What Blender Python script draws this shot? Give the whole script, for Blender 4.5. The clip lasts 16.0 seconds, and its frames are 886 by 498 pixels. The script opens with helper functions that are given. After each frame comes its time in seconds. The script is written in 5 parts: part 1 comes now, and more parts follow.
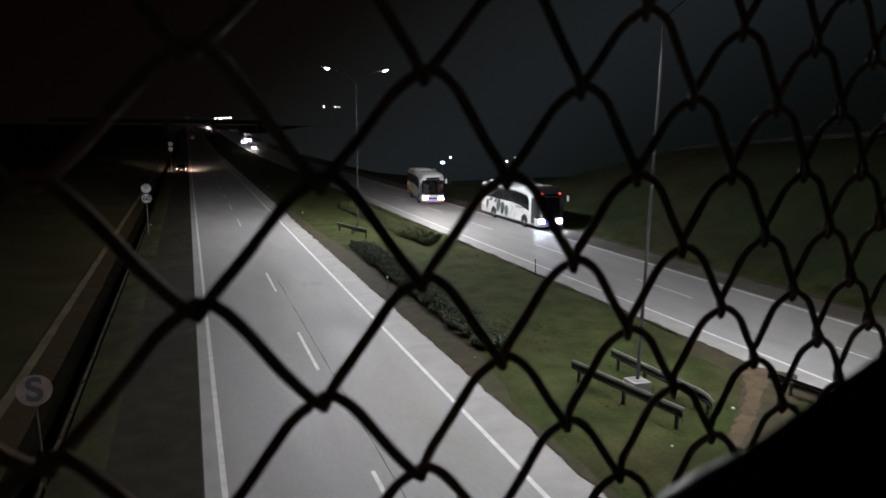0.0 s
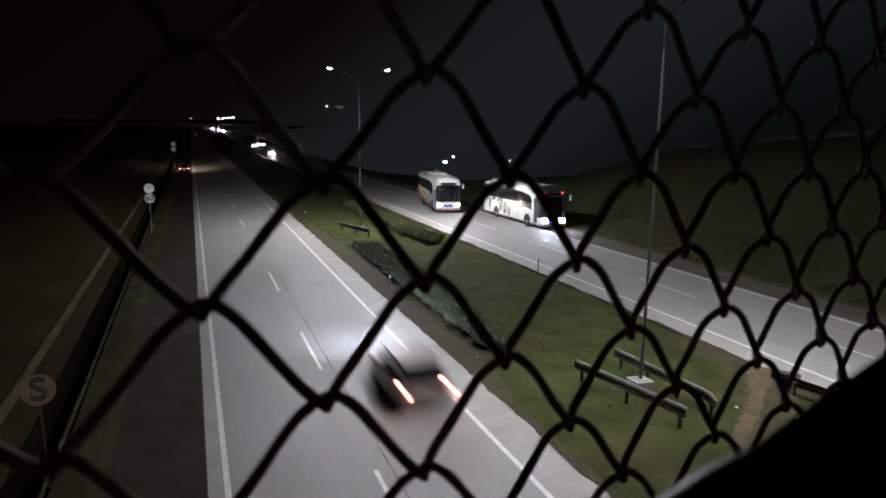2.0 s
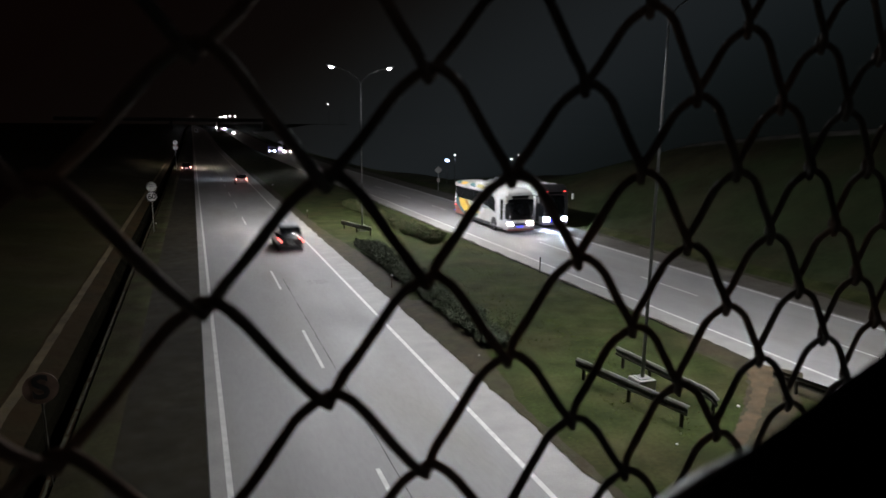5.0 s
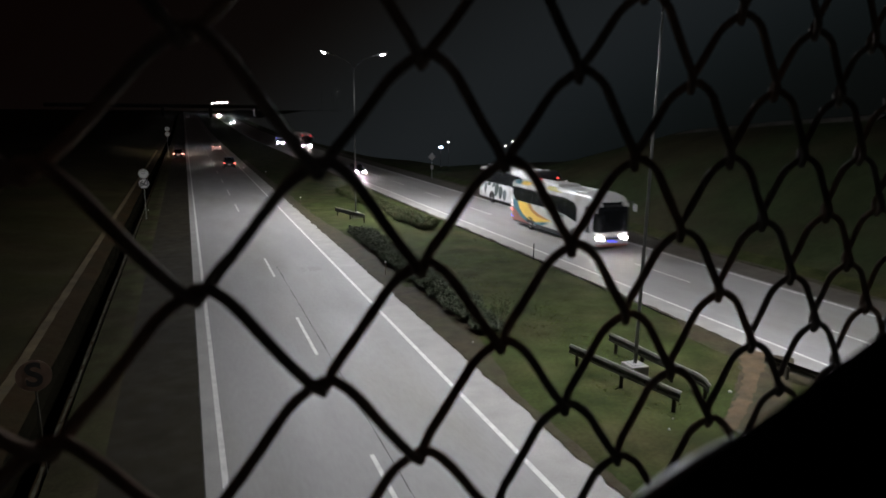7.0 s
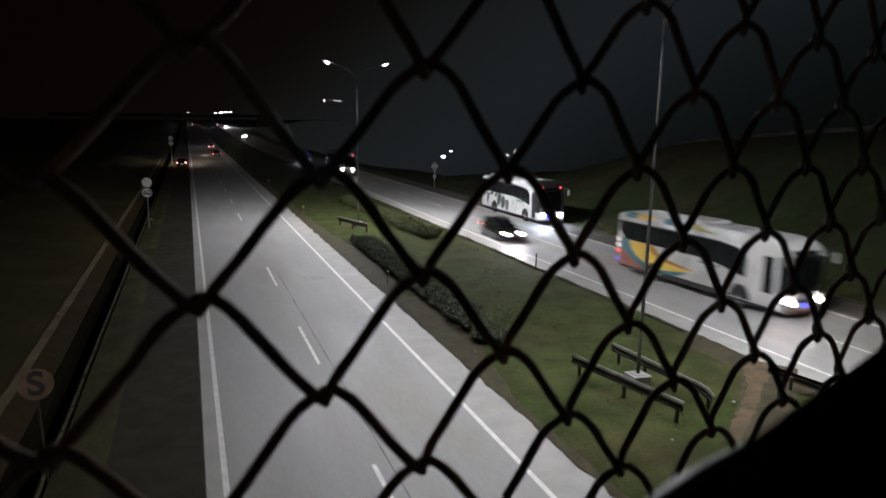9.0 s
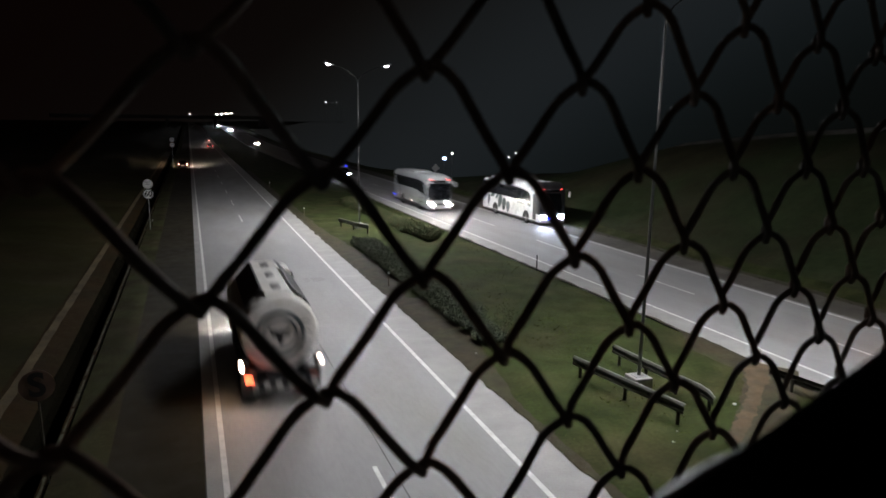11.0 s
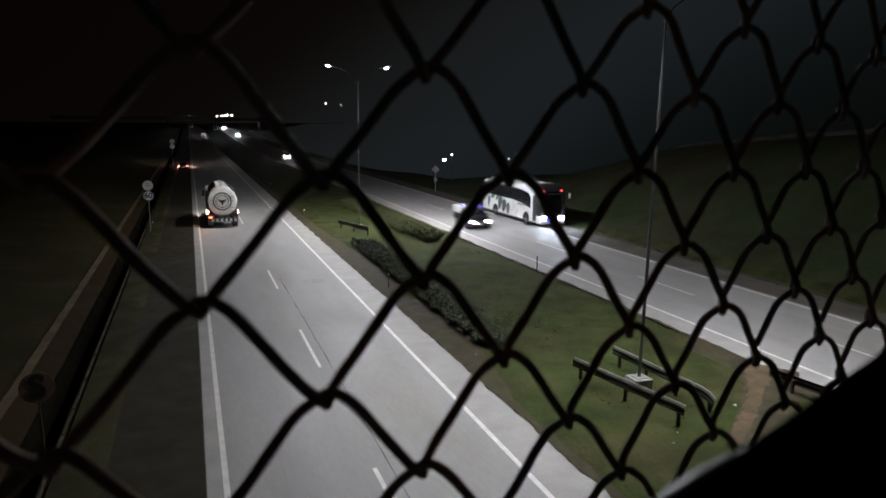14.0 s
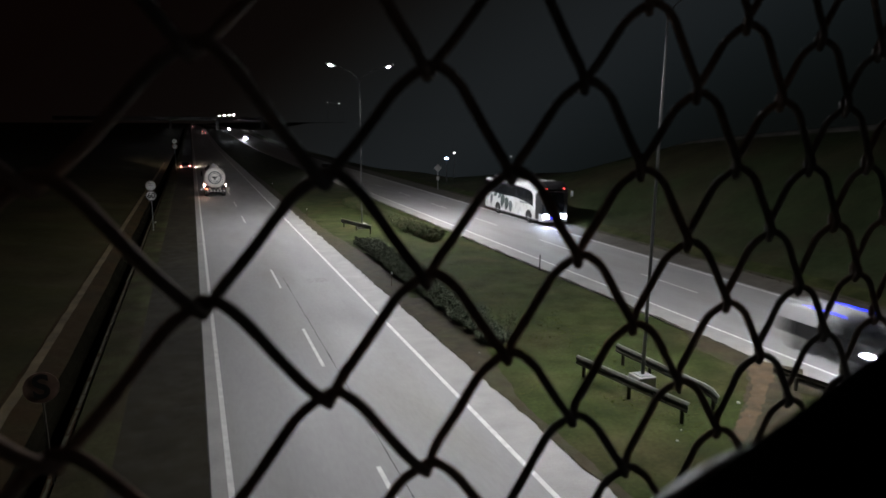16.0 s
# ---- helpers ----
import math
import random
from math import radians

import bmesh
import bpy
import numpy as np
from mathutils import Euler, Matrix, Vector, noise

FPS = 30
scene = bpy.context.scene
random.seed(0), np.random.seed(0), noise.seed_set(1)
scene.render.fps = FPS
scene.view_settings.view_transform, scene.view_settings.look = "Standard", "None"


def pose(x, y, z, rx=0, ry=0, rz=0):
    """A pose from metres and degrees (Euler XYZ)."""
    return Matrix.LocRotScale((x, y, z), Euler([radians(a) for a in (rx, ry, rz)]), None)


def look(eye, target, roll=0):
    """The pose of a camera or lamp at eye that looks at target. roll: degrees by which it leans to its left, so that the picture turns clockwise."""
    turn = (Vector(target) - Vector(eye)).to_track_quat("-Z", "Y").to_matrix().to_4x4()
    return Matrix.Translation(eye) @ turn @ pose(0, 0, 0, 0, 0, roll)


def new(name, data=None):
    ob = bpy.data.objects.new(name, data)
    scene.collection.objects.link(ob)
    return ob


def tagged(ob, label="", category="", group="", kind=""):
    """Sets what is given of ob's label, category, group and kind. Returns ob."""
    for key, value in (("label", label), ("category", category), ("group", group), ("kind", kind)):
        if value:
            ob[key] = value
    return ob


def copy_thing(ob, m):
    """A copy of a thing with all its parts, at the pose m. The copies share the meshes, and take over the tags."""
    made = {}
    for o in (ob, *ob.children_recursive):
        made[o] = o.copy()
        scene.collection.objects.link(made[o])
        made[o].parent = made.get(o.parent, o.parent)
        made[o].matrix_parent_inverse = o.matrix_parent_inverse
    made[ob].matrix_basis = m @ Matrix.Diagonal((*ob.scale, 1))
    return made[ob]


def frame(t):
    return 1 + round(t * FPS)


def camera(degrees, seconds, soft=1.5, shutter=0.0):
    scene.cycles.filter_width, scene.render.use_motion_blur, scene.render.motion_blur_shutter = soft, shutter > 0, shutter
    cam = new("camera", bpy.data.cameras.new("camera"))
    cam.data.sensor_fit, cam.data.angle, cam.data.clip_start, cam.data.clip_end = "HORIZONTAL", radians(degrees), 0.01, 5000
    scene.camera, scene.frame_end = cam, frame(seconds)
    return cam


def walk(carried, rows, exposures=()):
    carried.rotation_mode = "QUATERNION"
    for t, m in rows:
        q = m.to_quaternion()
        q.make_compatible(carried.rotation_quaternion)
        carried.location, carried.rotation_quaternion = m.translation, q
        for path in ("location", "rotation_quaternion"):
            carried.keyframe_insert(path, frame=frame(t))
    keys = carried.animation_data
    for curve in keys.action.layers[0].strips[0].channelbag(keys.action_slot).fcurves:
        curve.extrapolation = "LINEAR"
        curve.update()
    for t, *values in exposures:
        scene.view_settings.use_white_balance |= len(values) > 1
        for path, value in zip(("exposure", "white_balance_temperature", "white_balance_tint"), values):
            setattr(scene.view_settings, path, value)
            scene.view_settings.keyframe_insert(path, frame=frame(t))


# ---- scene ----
EYE = Vector((0.0, 0.0, 8.63))


def aim(yaw, pitch, roll):
    """The carried phone: it stays at EYE on the overpass and only sways. Degrees: yaw clockwise from +Y."""
    a, b = radians(yaw), radians(pitch)
    way = Vector((math.sin(a) * math.cos(b), math.cos(a) * math.cos(b), math.sin(b)))
    return look(EYE, EYE + way, roll)


cam = camera(63.87, 16.0, 1.7, 1.9)
# a phone lens focused on the road, so that the fence at arm's length is soft
cam.data.dof.use_dof, cam.data.dof.focus_distance, cam.data.dof.aperture_fstop = True, 60.0, 16.0
PATH = [
    (0.0, aim(19.674, -9.699, 0.594)),
    (0.5, aim(19.58, -9.709, 0.562)),
    (1.0, aim(19.542, -9.888, 0.578)),
    (1.5, aim(19.516, -9.967, 0.543)),
    (2.0, aim(19.455, -9.737, 0.486)),
    (2.5, aim(19.391, -9.853, 0.543)),
    (3.0, aim(19.414, -10.011, 0.504)),
    (3.5, aim(19.376, -9.937, 0.471)),
    (4.0, aim(19.307, -9.811, 0.462)),
    (6.3, aim(19.333, -10.477, 0.603)),
    (6.5, aim(19.418, -11.044, 0.644)),
    (7.0, aim(19.832, -10.915, 0.519)),
    (7.5, aim(19.928, -10.472, 0.623)),
    (8.0, aim(19.743, -10.238, 0.573)),
    (8.5, aim(19.654, -10.268, 0.575)),
    (9.0, aim(19.625, -10.163, 0.577)),
    (11.5, aim(19.547, -9.984, 0.605)),
    (12.0, aim(19.567, -9.937, 0.546)),
    (12.5, aim(19.563, -10.008, 0.605)),
    (13.0, aim(19.564, -10.02, 0.593)),
    (13.5, aim(19.561, -9.951, 0.583)),
    (14.0, aim(19.543, -9.915, 0.561)),
    (14.5, aim(19.524, -9.91, 0.569)),
    (15.0, aim(19.44, -9.393, 0.368)),
    (15.5, aim(19.441, -10.035, 0.428)),
    (16.0, aim(19.325, -10.033, 0.259)),
]
walk(cam, PATH, [(0.0, 0.0), (16.0, 0.0)])

# ---------------------------------------------------------------- light
world = bpy.data.worlds.new("night")
scene.world = world
world.use_nodes = True
wn = world.node_tree.nodes
wl = world.node_tree.links
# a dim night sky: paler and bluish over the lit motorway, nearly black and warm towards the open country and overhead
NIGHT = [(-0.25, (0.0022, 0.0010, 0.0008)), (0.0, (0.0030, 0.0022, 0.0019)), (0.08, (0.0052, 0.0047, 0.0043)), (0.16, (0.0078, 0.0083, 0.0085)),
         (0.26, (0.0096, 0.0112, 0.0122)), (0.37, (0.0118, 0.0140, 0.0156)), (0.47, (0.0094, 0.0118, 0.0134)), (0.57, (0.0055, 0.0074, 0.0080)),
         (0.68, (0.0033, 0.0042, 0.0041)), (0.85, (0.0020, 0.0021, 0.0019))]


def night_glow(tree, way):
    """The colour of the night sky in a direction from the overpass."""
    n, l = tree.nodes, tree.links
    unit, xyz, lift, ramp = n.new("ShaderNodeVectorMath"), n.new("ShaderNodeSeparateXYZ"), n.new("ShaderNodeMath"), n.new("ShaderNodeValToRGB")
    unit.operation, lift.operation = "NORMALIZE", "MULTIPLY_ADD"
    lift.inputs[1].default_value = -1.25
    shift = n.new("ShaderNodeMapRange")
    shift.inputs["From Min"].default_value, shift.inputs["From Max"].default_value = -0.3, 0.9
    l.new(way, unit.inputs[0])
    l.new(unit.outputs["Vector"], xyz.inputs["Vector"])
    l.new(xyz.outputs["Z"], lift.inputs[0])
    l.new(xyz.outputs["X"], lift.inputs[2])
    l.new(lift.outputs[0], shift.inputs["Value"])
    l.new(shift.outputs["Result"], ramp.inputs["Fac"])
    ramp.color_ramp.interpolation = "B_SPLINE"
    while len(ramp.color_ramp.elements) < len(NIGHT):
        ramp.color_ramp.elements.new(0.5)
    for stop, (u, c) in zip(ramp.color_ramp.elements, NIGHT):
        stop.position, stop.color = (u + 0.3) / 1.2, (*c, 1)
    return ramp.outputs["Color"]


wl.new(night_glow(world.node_tree, wn.new("ShaderNodeTexCoord").outputs["Generated"]), wn["Background"].inputs["Color"])


def street_light(x, y, z, power, lean, along):
    """Half of a luminaire's light, thrown along the road."""
    data = bpy.data.lights.new("street_light", "AREA")
    data.spread = radians(150)
    data.shape, data.size, data.size_y = "RECTANGLE", 0.35, 0.7
    data.energy, data.color = power, (0.966, 0.969, 0.994)
    ob = new("street_light", data)
    ob.matrix_world = look((x, y, z), (x + lean, y + along, 0))
    return ob


# ---------------------------------------------------------------- materials
def material(name, colour, rough=0.6, metal=0.0, vary=0.25, scale=3.0, fine=40.0, bump=0.0, bump_scale=60.0,
             second=None, mix_scale=0.6, edges=(0.42, 0.6), stretch=(1, 1, 1), per_object=0.0, coat=0.0, gloss=0.5):
    """A surface with two scales of variation in colour, an optional second colour in patches, and fine relief."""
    m = bpy.data.materials.new(name)
    m.use_nodes = True
    nt = m.node_tree
    n, l = nt.nodes, nt.links
    bsdf = n["Principled BSDF"]
    co = n.new("ShaderNodeTexCoord")
    mp = n.new("ShaderNodeMapping")
    mp.inputs["Scale"].default_value = stretch
    l.new(co.outputs["Object"], mp.inputs["Vector"])

    def noise_of(s, detail=5.0):
        t = n.new("ShaderNodeTexNoise")
        t.inputs["Scale"].default_value, t.inputs["Detail"].default_value = s, detail
        l.new(mp.outputs["Vector"], t.inputs["Vector"])
        return t.outputs["Fac"]

    def remap(out, a, b, c, d):
        r = n.new("ShaderNodeMapRange")
        for key, v in zip(("From Min", "From Max", "To Min", "To Max"), (a, b, c, d)):
            r.inputs[key].default_value = v
        l.new(out, r.inputs["Value"])
        return r.outputs["Result"]

    def times(a, b):
        r = n.new("ShaderNodeMath")
        r.operation = "MULTIPLY"
        l.new(a, r.inputs[0])
        l.new(b, r.inputs[1])
        return r.outputs[0]

    big = remap(noise_of(scale), 0.3, 0.7, 1 - vary, 1 + vary)
    small = remap(noise_of(fine), 0.3, 0.7, 1 - vary * 0.5, 1 + vary * 0.5)
    amount = times(big, small)
    if per_object:
        info = n.new("ShaderNodeObjectInfo")
        amount = times(amount, remap(info.outputs["Random"], 0, 1, 1 - per_object, 1 + per_object))
    base = n.new("ShaderNodeMix")
    base.data_type = "RGBA"
    base.inputs["A"].default_value = (*colour, 1)
    base.inputs["B"].default_value = (*(second or colour), 1)
    if second:
        l.new(remap(noise_of(mix_scale, 6.0), edges[0], edges[1], 0, 1), base.inputs["Factor"])
    grey = n.new("ShaderNodeMix")
    grey.data_type, grey.blend_type = "RGBA", "MULTIPLY"
    grey.inputs["Factor"].default_value = 1.0
    l.new(base.outputs["Result"], grey.inputs["A"])
    l.new(amount, grey.inputs["B"])
    l.new(grey.outputs["Result"], bsdf.inputs["Base Color"])
    l.new(remap(noise_of(scale * 2.3), 0.3, 0.7, max(0.03, rough - 0.1), min(1, rough + 0.1)), bsdf.inputs["Roughness"])
    bsdf.inputs["Metallic"].default_value = metal
    bsdf.inputs["Specular IOR Level"].default_value = gloss
    bsdf.inputs["Coat Weight"].default_value = coat
    if bump:
        b = n.new("ShaderNodeBump")
        b.inputs["Strength"].default_value, b.inputs["Distance"].default_value = bump, 0.01
        l.new(noise_of(bump_scale, 8.0), b.inputs["Height"])
        l.new(b.outputs["Normal"], bsdf.inputs["Normal"])
    return m


def glowing(name, colour, strength):
    m = bpy.data.materials.new(name)
    m.use_nodes = True
    b = m.node_tree.nodes["Principled BSDF"]
    b.inputs["Base Color"].default_value = (*colour, 1)
    b.inputs["Roughness"].default_value = 0.2
    b.inputs["Emission Color"].default_value = (*colour, 1)
    b.inputs["Emission Strength"].default_value = strength
    return m


CONCRETE = material("worn_concrete_pavement", (0.335, 0.33, 0.33), 0.6, 0, 0.1, 0.35, 9, 0.4, 90,
                    second=(0.25, 0.242, 0.222), mix_scale=0.35, edges=(0.45, 0.7), stretch=(1, 0.22, 1))
SHOULDER = material("dark_asphalt", (0.021, 0.0172, 0.0095), 0.9, 0, 0.2, 0.6, 30, 0.5, 150, gloss=0.25,
                    second=(0.028, 0.0235, 0.0135), mix_scale=0.2)
PALE_EDGE = material("pale_concrete_edge", (0.35, 0.342, 0.33), 0.6, 0, 0.12, 0.8, 14, 0.4, 80)
ROAD_PAINT = material("white_road_paint", (0.75, 0.75, 0.73), 0.55, 0, 0.16, 2.5, 30, 0.2, 120)
SEAM = material("dark_joint_filler", (0.04, 0.04, 0.04), 0.7, 0, 0.3, 2)
GRASS = material("mown_grass", (0.035, 0.0465, 0.0135), 0.95, 0, 0.42, 0.6, 7, 0.9, 25, gloss=0.12,
                 second=(0.046, 0.042, 0.018), mix_scale=0.3, edges=(0.46, 0.7))
BLADES = material("grass_blades", (0.07, 0.09, 0.02), 0.9, 0, 0.3, 0.6, 5, gloss=0.1, second=(0.08, 0.075, 0.03), mix_scale=0.4)
SOIL = material("bare_brown_soil", (0.036, 0.027, 0.0115), 0.95, 0, 0.3, 1.2, 12, 0.9, 35,
                second=(0.034, 0.036, 0.0115), mix_scale=0.8, edges=(0.45, 0.75))
STAIN = material("stained_concrete", (0.27, 0.265, 0.26), 0.6, 0, 0.12, 1.5, 14, 0.3, 80, second=(0.31, 0.305, 0.3), mix_scale=1.2)
DARK_SOIL = material("damp_brown_soil", (0.038, 0.022, 0.0085), 0.95, 0, 0.3, 0.8, 9, 0.9, 30, gloss=0.1, second=(0.026, 0.019, 0.008), mix_scale=0.4)
CLAY = material("brown_trodden_clay", (0.042, 0.03, 0.014), 0.95, 0, 0.3, 1.2, 12, 0.8, 30,
                second=(0.034, 0.032, 0.012), mix_scale=0.7)
DUSTY = material("dusty_brown_asphalt", (0.1, 0.088, 0.074), 0.85, 0, 0.25, 0.6, 30, 0.5, 150, second=(0.075, 0.067, 0.056), mix_scale=0.3)
SCRUB = material("dark_scrub", (0.03, 0.041, 0.018), 0.95, 0, 0.25, 0.35, 2.5, 0.9, 12, gloss=0.1, second=(0.042, 0.04, 0.022), mix_scale=0.12)
VERGE = material("dull_verge_grass", (0.034, 0.032, 0.011), 0.95, 0, 0.25, 0.25, 3, 0.5, 20, gloss=0.1, second=(0.044, 0.035, 0.016), mix_scale=0.12)
STRIP = material("thin_dull_grass", (0.044, 0.046, 0.02), 0.95, 0, 0.35, 0.5, 8, 0.8, 25, gloss=0.1, second=(0.04, 0.033, 0.018), mix_scale=0.3)
RIDGE = material("pale_ridge", (0.12, 0.118, 0.105), 0.95, 0, 0.35, 0.5, 5, 0.8, 20, gloss=0.1)
# near-black for the inside of the ditch: its shade is put into the colour
DITCH_SHADE = material("ditch_shade_black", (0.01, 0.009, 0.006), 1.0, 0, 0.3, 1.0, 9, 0.5, 30, gloss=0.0)
PALE_SOIL = material("pale_dry_clay", (0.1, 0.068, 0.036), 0.95, 0, 0.22, 1.6, 14, 0.8, 30,
                     second=(0.07, 0.05, 0.027), mix_scale=1.1)
DITCH = material("stained_ditch_concrete", (0.075, 0.072, 0.05), 0.9, 0, 0.45, 1.6, 10, 0.5, 50, gloss=0.2)
LEDGE = material("mossy_concrete_ledge", (0.135, 0.102, 0.052), 0.9, 0, 0.35, 0.7, 10, 0.5, 50)
CAST = material("cast_concrete", (0.36, 0.355, 0.34), 0.8, 0, 0.2, 1.5, 20, 0.5, 60)
GALV = material("galvanised_steel", (0.5, 0.51, 0.52), 0.42, 0.85, 0.15, 2.0, 25)
POLE = material("weathered_lamp_pole", (0.2, 0.202, 0.2), 0.36, 0.95, 0.2, 2.0, 25)
RAIL = material("weathered_galvanised_rail", (0.17, 0.175, 0.16), 0.36, 0.4, 0.25, 1.5, 20, second=(0.1, 0.098, 0.08), mix_scale=1.5)
RAIL_POST = material("rusty_rail_post", (0.045, 0.04, 0.028), 0.8, 0, 0.3, 3)
WIRE = material("weathered_brown_wire", (0.24, 0.165, 0.12), 0.85, 0.0, 0.35, 30, 200, gloss=0.12, second=(0.15, 0.145, 0.13), mix_scale=14)
# the pipe's unlit side is put into this near-black, glossless colour
SHADED_PIPE = material("shaded_pipe_black", (0.0012, 0.0012, 0.0012), 0.9, 0.0, 0.3, 8, 60, gloss=0.0)
# pale metal for the painted highlight on the pipe's edge
PIPE_GLINT = material("pipe_glint_zinc", (0.5, 0.53, 0.54), 0.55, 0.6, 0.5, 25, 120)
# far concrete coloured nearly black, so that it looks unlit
FAR_DARK = material("night_dark_far_concrete", (0.022, 0.021, 0.02), 0.9, 0, 0.25, 0.4, 8)
BRIDGE = material("bridge_concrete", (0.25, 0.245, 0.235), 0.85, 0, 0.2, 0.8, 12, 0.5, 50)
LEAF = material("shrub_leaves", (0.05, 0.066, 0.024), 0.8, 0, 0.35, 1.5, 9, gloss=0.2, second=(0.074, 0.07, 0.036), mix_scale=1.3)
LEAF_GREY = material("grey_green_leaves", (0.06, 0.072, 0.043), 0.85, 0, 0.35, 1.5, 9, gloss=0.2, second=(0.08, 0.09, 0.064), mix_scale=1.3)
TWIG = material("brown_twigs", (0.09, 0.065, 0.045), 0.85, 0, 0.3, 6)
RUBBER = material("black_tyre_rubber", (0.02, 0.02, 0.021), 0.8, 0, 0.25, 8)
RIM = material("dull_alloy_rim", (0.35, 0.35, 0.36), 0.4, 0.8, 0.2, 9)
GLASS_DARK = material("dark_vehicle_glass", (0.012, 0.013, 0.016), 0.08, 0, 0.1, 2)
TRIM = material("black_plastic_trim", (0.02, 0.02, 0.022), 0.5, 0, 0.2, 6)
WHITE_COACH = material("white_coach_paint", (0.78, 0.79, 0.8), 0.3, 0, 0.06, 0.7, 6, coat=0.3, second=(0.66, 0.66, 0.65), mix_scale=0.5)
SILVER_COACH = material("silver_coach_paint", (0.42, 0.435, 0.44), 0.35, 0.3, 0.08, 0.6, 6, coat=0.3)
YELLOW = material("yellow_coach_paint", (0.82, 0.56, 0.11), 0.35, 0, 0.08, 0.8)
PALE_YELLOW = material("pale_yellow_coach_paint", (0.55, 0.5, 0.2), 0.35, 0, 0.1, 0.8)
ORANGE = material("orange_coach_paint", (0.45, 0.2, 0.05), 0.35, 0, 0.08, 0.8)
PALE_GREEN = material("pale_green_paint", (0.33, 0.38, 0.32), 0.35, 0, 0.15, 0.8)
TEAL = material("teal_coach_paint", (0.06, 0.19, 0.24), 0.35, 0, 0.1, 0.8)
BRICK_RED = material("red_coach_paint", (0.34, 0.12, 0.09), 0.35, 0, 0.1, 0.8)
GREEN_COACH = material("green_leaf_paint", (0.03, 0.052, 0.05), 0.35, 0, 0.1, 0.8)
GREY_LEAF = material("grey_leaf_paint", (0.08, 0.105, 0.11), 0.35, 0, 0.1, 0.8)
PALE_CAR = material("pinkish_grey_car_paint", (0.21, 0.17, 0.17), 0.5, 0.1, 0.06, 1, coat=0.1)
TRUCK_BLACK = material("dull_black_truck_paint", (0.012, 0.012, 0.013), 0.55, 0, 0.2, 1.5, 12, gloss=0.3)
BLACK_CAR = material("black_car_paint", (0.018, 0.018, 0.02), 0.22, 0.2, 0.06, 1, coat=0.6)
SILVER_CAR = material("silver_car_paint", (0.33, 0.34, 0.355), 0.55, 0.15, 0.06, 1, coat=0.08)
TANK_WHITE = material("dusty_white_tank", (0.8, 0.78, 0.75), 0.45, 0, 0.12, 1.2, 12, second=(0.66, 0.62, 0.57), mix_scale=0.9)
TARP = material("white_canvas_cover", (0.42, 0.42, 0.43), 0.7, 0, 0.1, 1.2)
SIGN_WHITE = material("white_sign_face", (0.7, 0.7, 0.68), 0.45, 0, 0.15, 3)
SIGN_RED = material("red_sign_paint", (0.45, 0.2, 0.14), 0.45, 0, 0.15, 3)
SIGN_DULL = material("dull_reddish_sign_face", (0.2, 0.13, 0.095), 0.5, 0, 0.2, 3)
SIGN_BLACK = material("black_sign_paint", (0.02, 0.02, 0.02), 0.5, 0, 0.1, 3)
PLATE = material("plate_face", (0.5, 0.5, 0.48), 0.5, 0, 0.1, 5)
HEAD_COOL = glowing("cool_white_headlight", (0.68, 0.8, 1.0), 230)
FOG = glowing("fog_lamp", (1.0, 0.92, 0.82), 10)
HEAD_TRUCK = glowing("bluish_truck_headlight", (0.8, 0.87, 1.0), 700)
HEAD_WARM = glowing("warm_white_headlight", (1.0, 0.9, 0.78), 480)
WORK_LAMP = glowing("warm_work_lamp", (1.0, 0.66, 0.4), 200)
HEAD_BEAM = glowing("strong_headlight", (0.74, 0.82, 1.0), 15000)
HEAD_BEAM_WARM = glowing("strong_warm_headlight", (1.0, 0.88, 0.76), 17000)
HEAD_STOPPED = glowing("warm_headlight", (1.0, 0.85, 0.68), 40000)
HEAD_FAR = glowing("far_headlight", (1.0, 0.96, 0.9), 2600)
HEAD_DISTANT = glowing("distant_headlight", (0.92, 0.93, 1.0), 15000)
DUSTY_WHITE = material("dusty_white_coach_paint", (0.62, 0.625, 0.63), 0.35, 0, 0.1, 0.7, 6, coat=0.2, second=(0.47, 0.46, 0.44), mix_scale=0.6)
TAIL = glowing("red_tail_lamp", (1.0, 0.10, 0.04), 14)
TAIL_RED = glowing("deep_red_tail_lamp", (1.0, 0.1, 0.08), 22)
TAIL_HOT = glowing("bright_tail_lamp", (1.0, 0.24, 0.19), 40)
TAIL_WARM = glowing("warm_rear_lamp", (1.0, 0.72, 0.54), 24)
REAR_GLOW = glowing("dim_rear_corner_lamp", (1.0, 0.86, 0.8), 2.2)
MARK_RED = glowing("red_marker_lamp", (1.0, 0.06, 0.05), 5)
MARK_BLUE = glowing("blue_led_strip", (0.012, 0.025, 1.0), 6)
LED_LENS = glowing("street_lamp_lens", (0.93, 0.95, 1.0), 260)
# the rise emits the night sky's colour itself, haze painted as glow
SKY_GLOW_HILL = glowing("sky_glow_distance", (0.003, 0.0033, 0.003), 1.0)
hill_nodes, hill_links = SKY_GLOW_HILL.node_tree.nodes, SKY_GLOW_HILL.node_tree.links
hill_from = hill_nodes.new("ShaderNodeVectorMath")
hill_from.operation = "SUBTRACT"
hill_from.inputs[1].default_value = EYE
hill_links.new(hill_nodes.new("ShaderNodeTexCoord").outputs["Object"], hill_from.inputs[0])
hill_links.new(night_glow(SKY_GLOW_HILL.node_tree, hill_from.outputs["Vector"]), hill_nodes["Principled BSDF"].inputs["Emission Color"])
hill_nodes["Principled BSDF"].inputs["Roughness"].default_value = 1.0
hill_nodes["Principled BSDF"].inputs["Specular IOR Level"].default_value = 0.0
FAR_LAMP = glowing("distant_lamp", (1.0, 0.95, 0.85), 30)
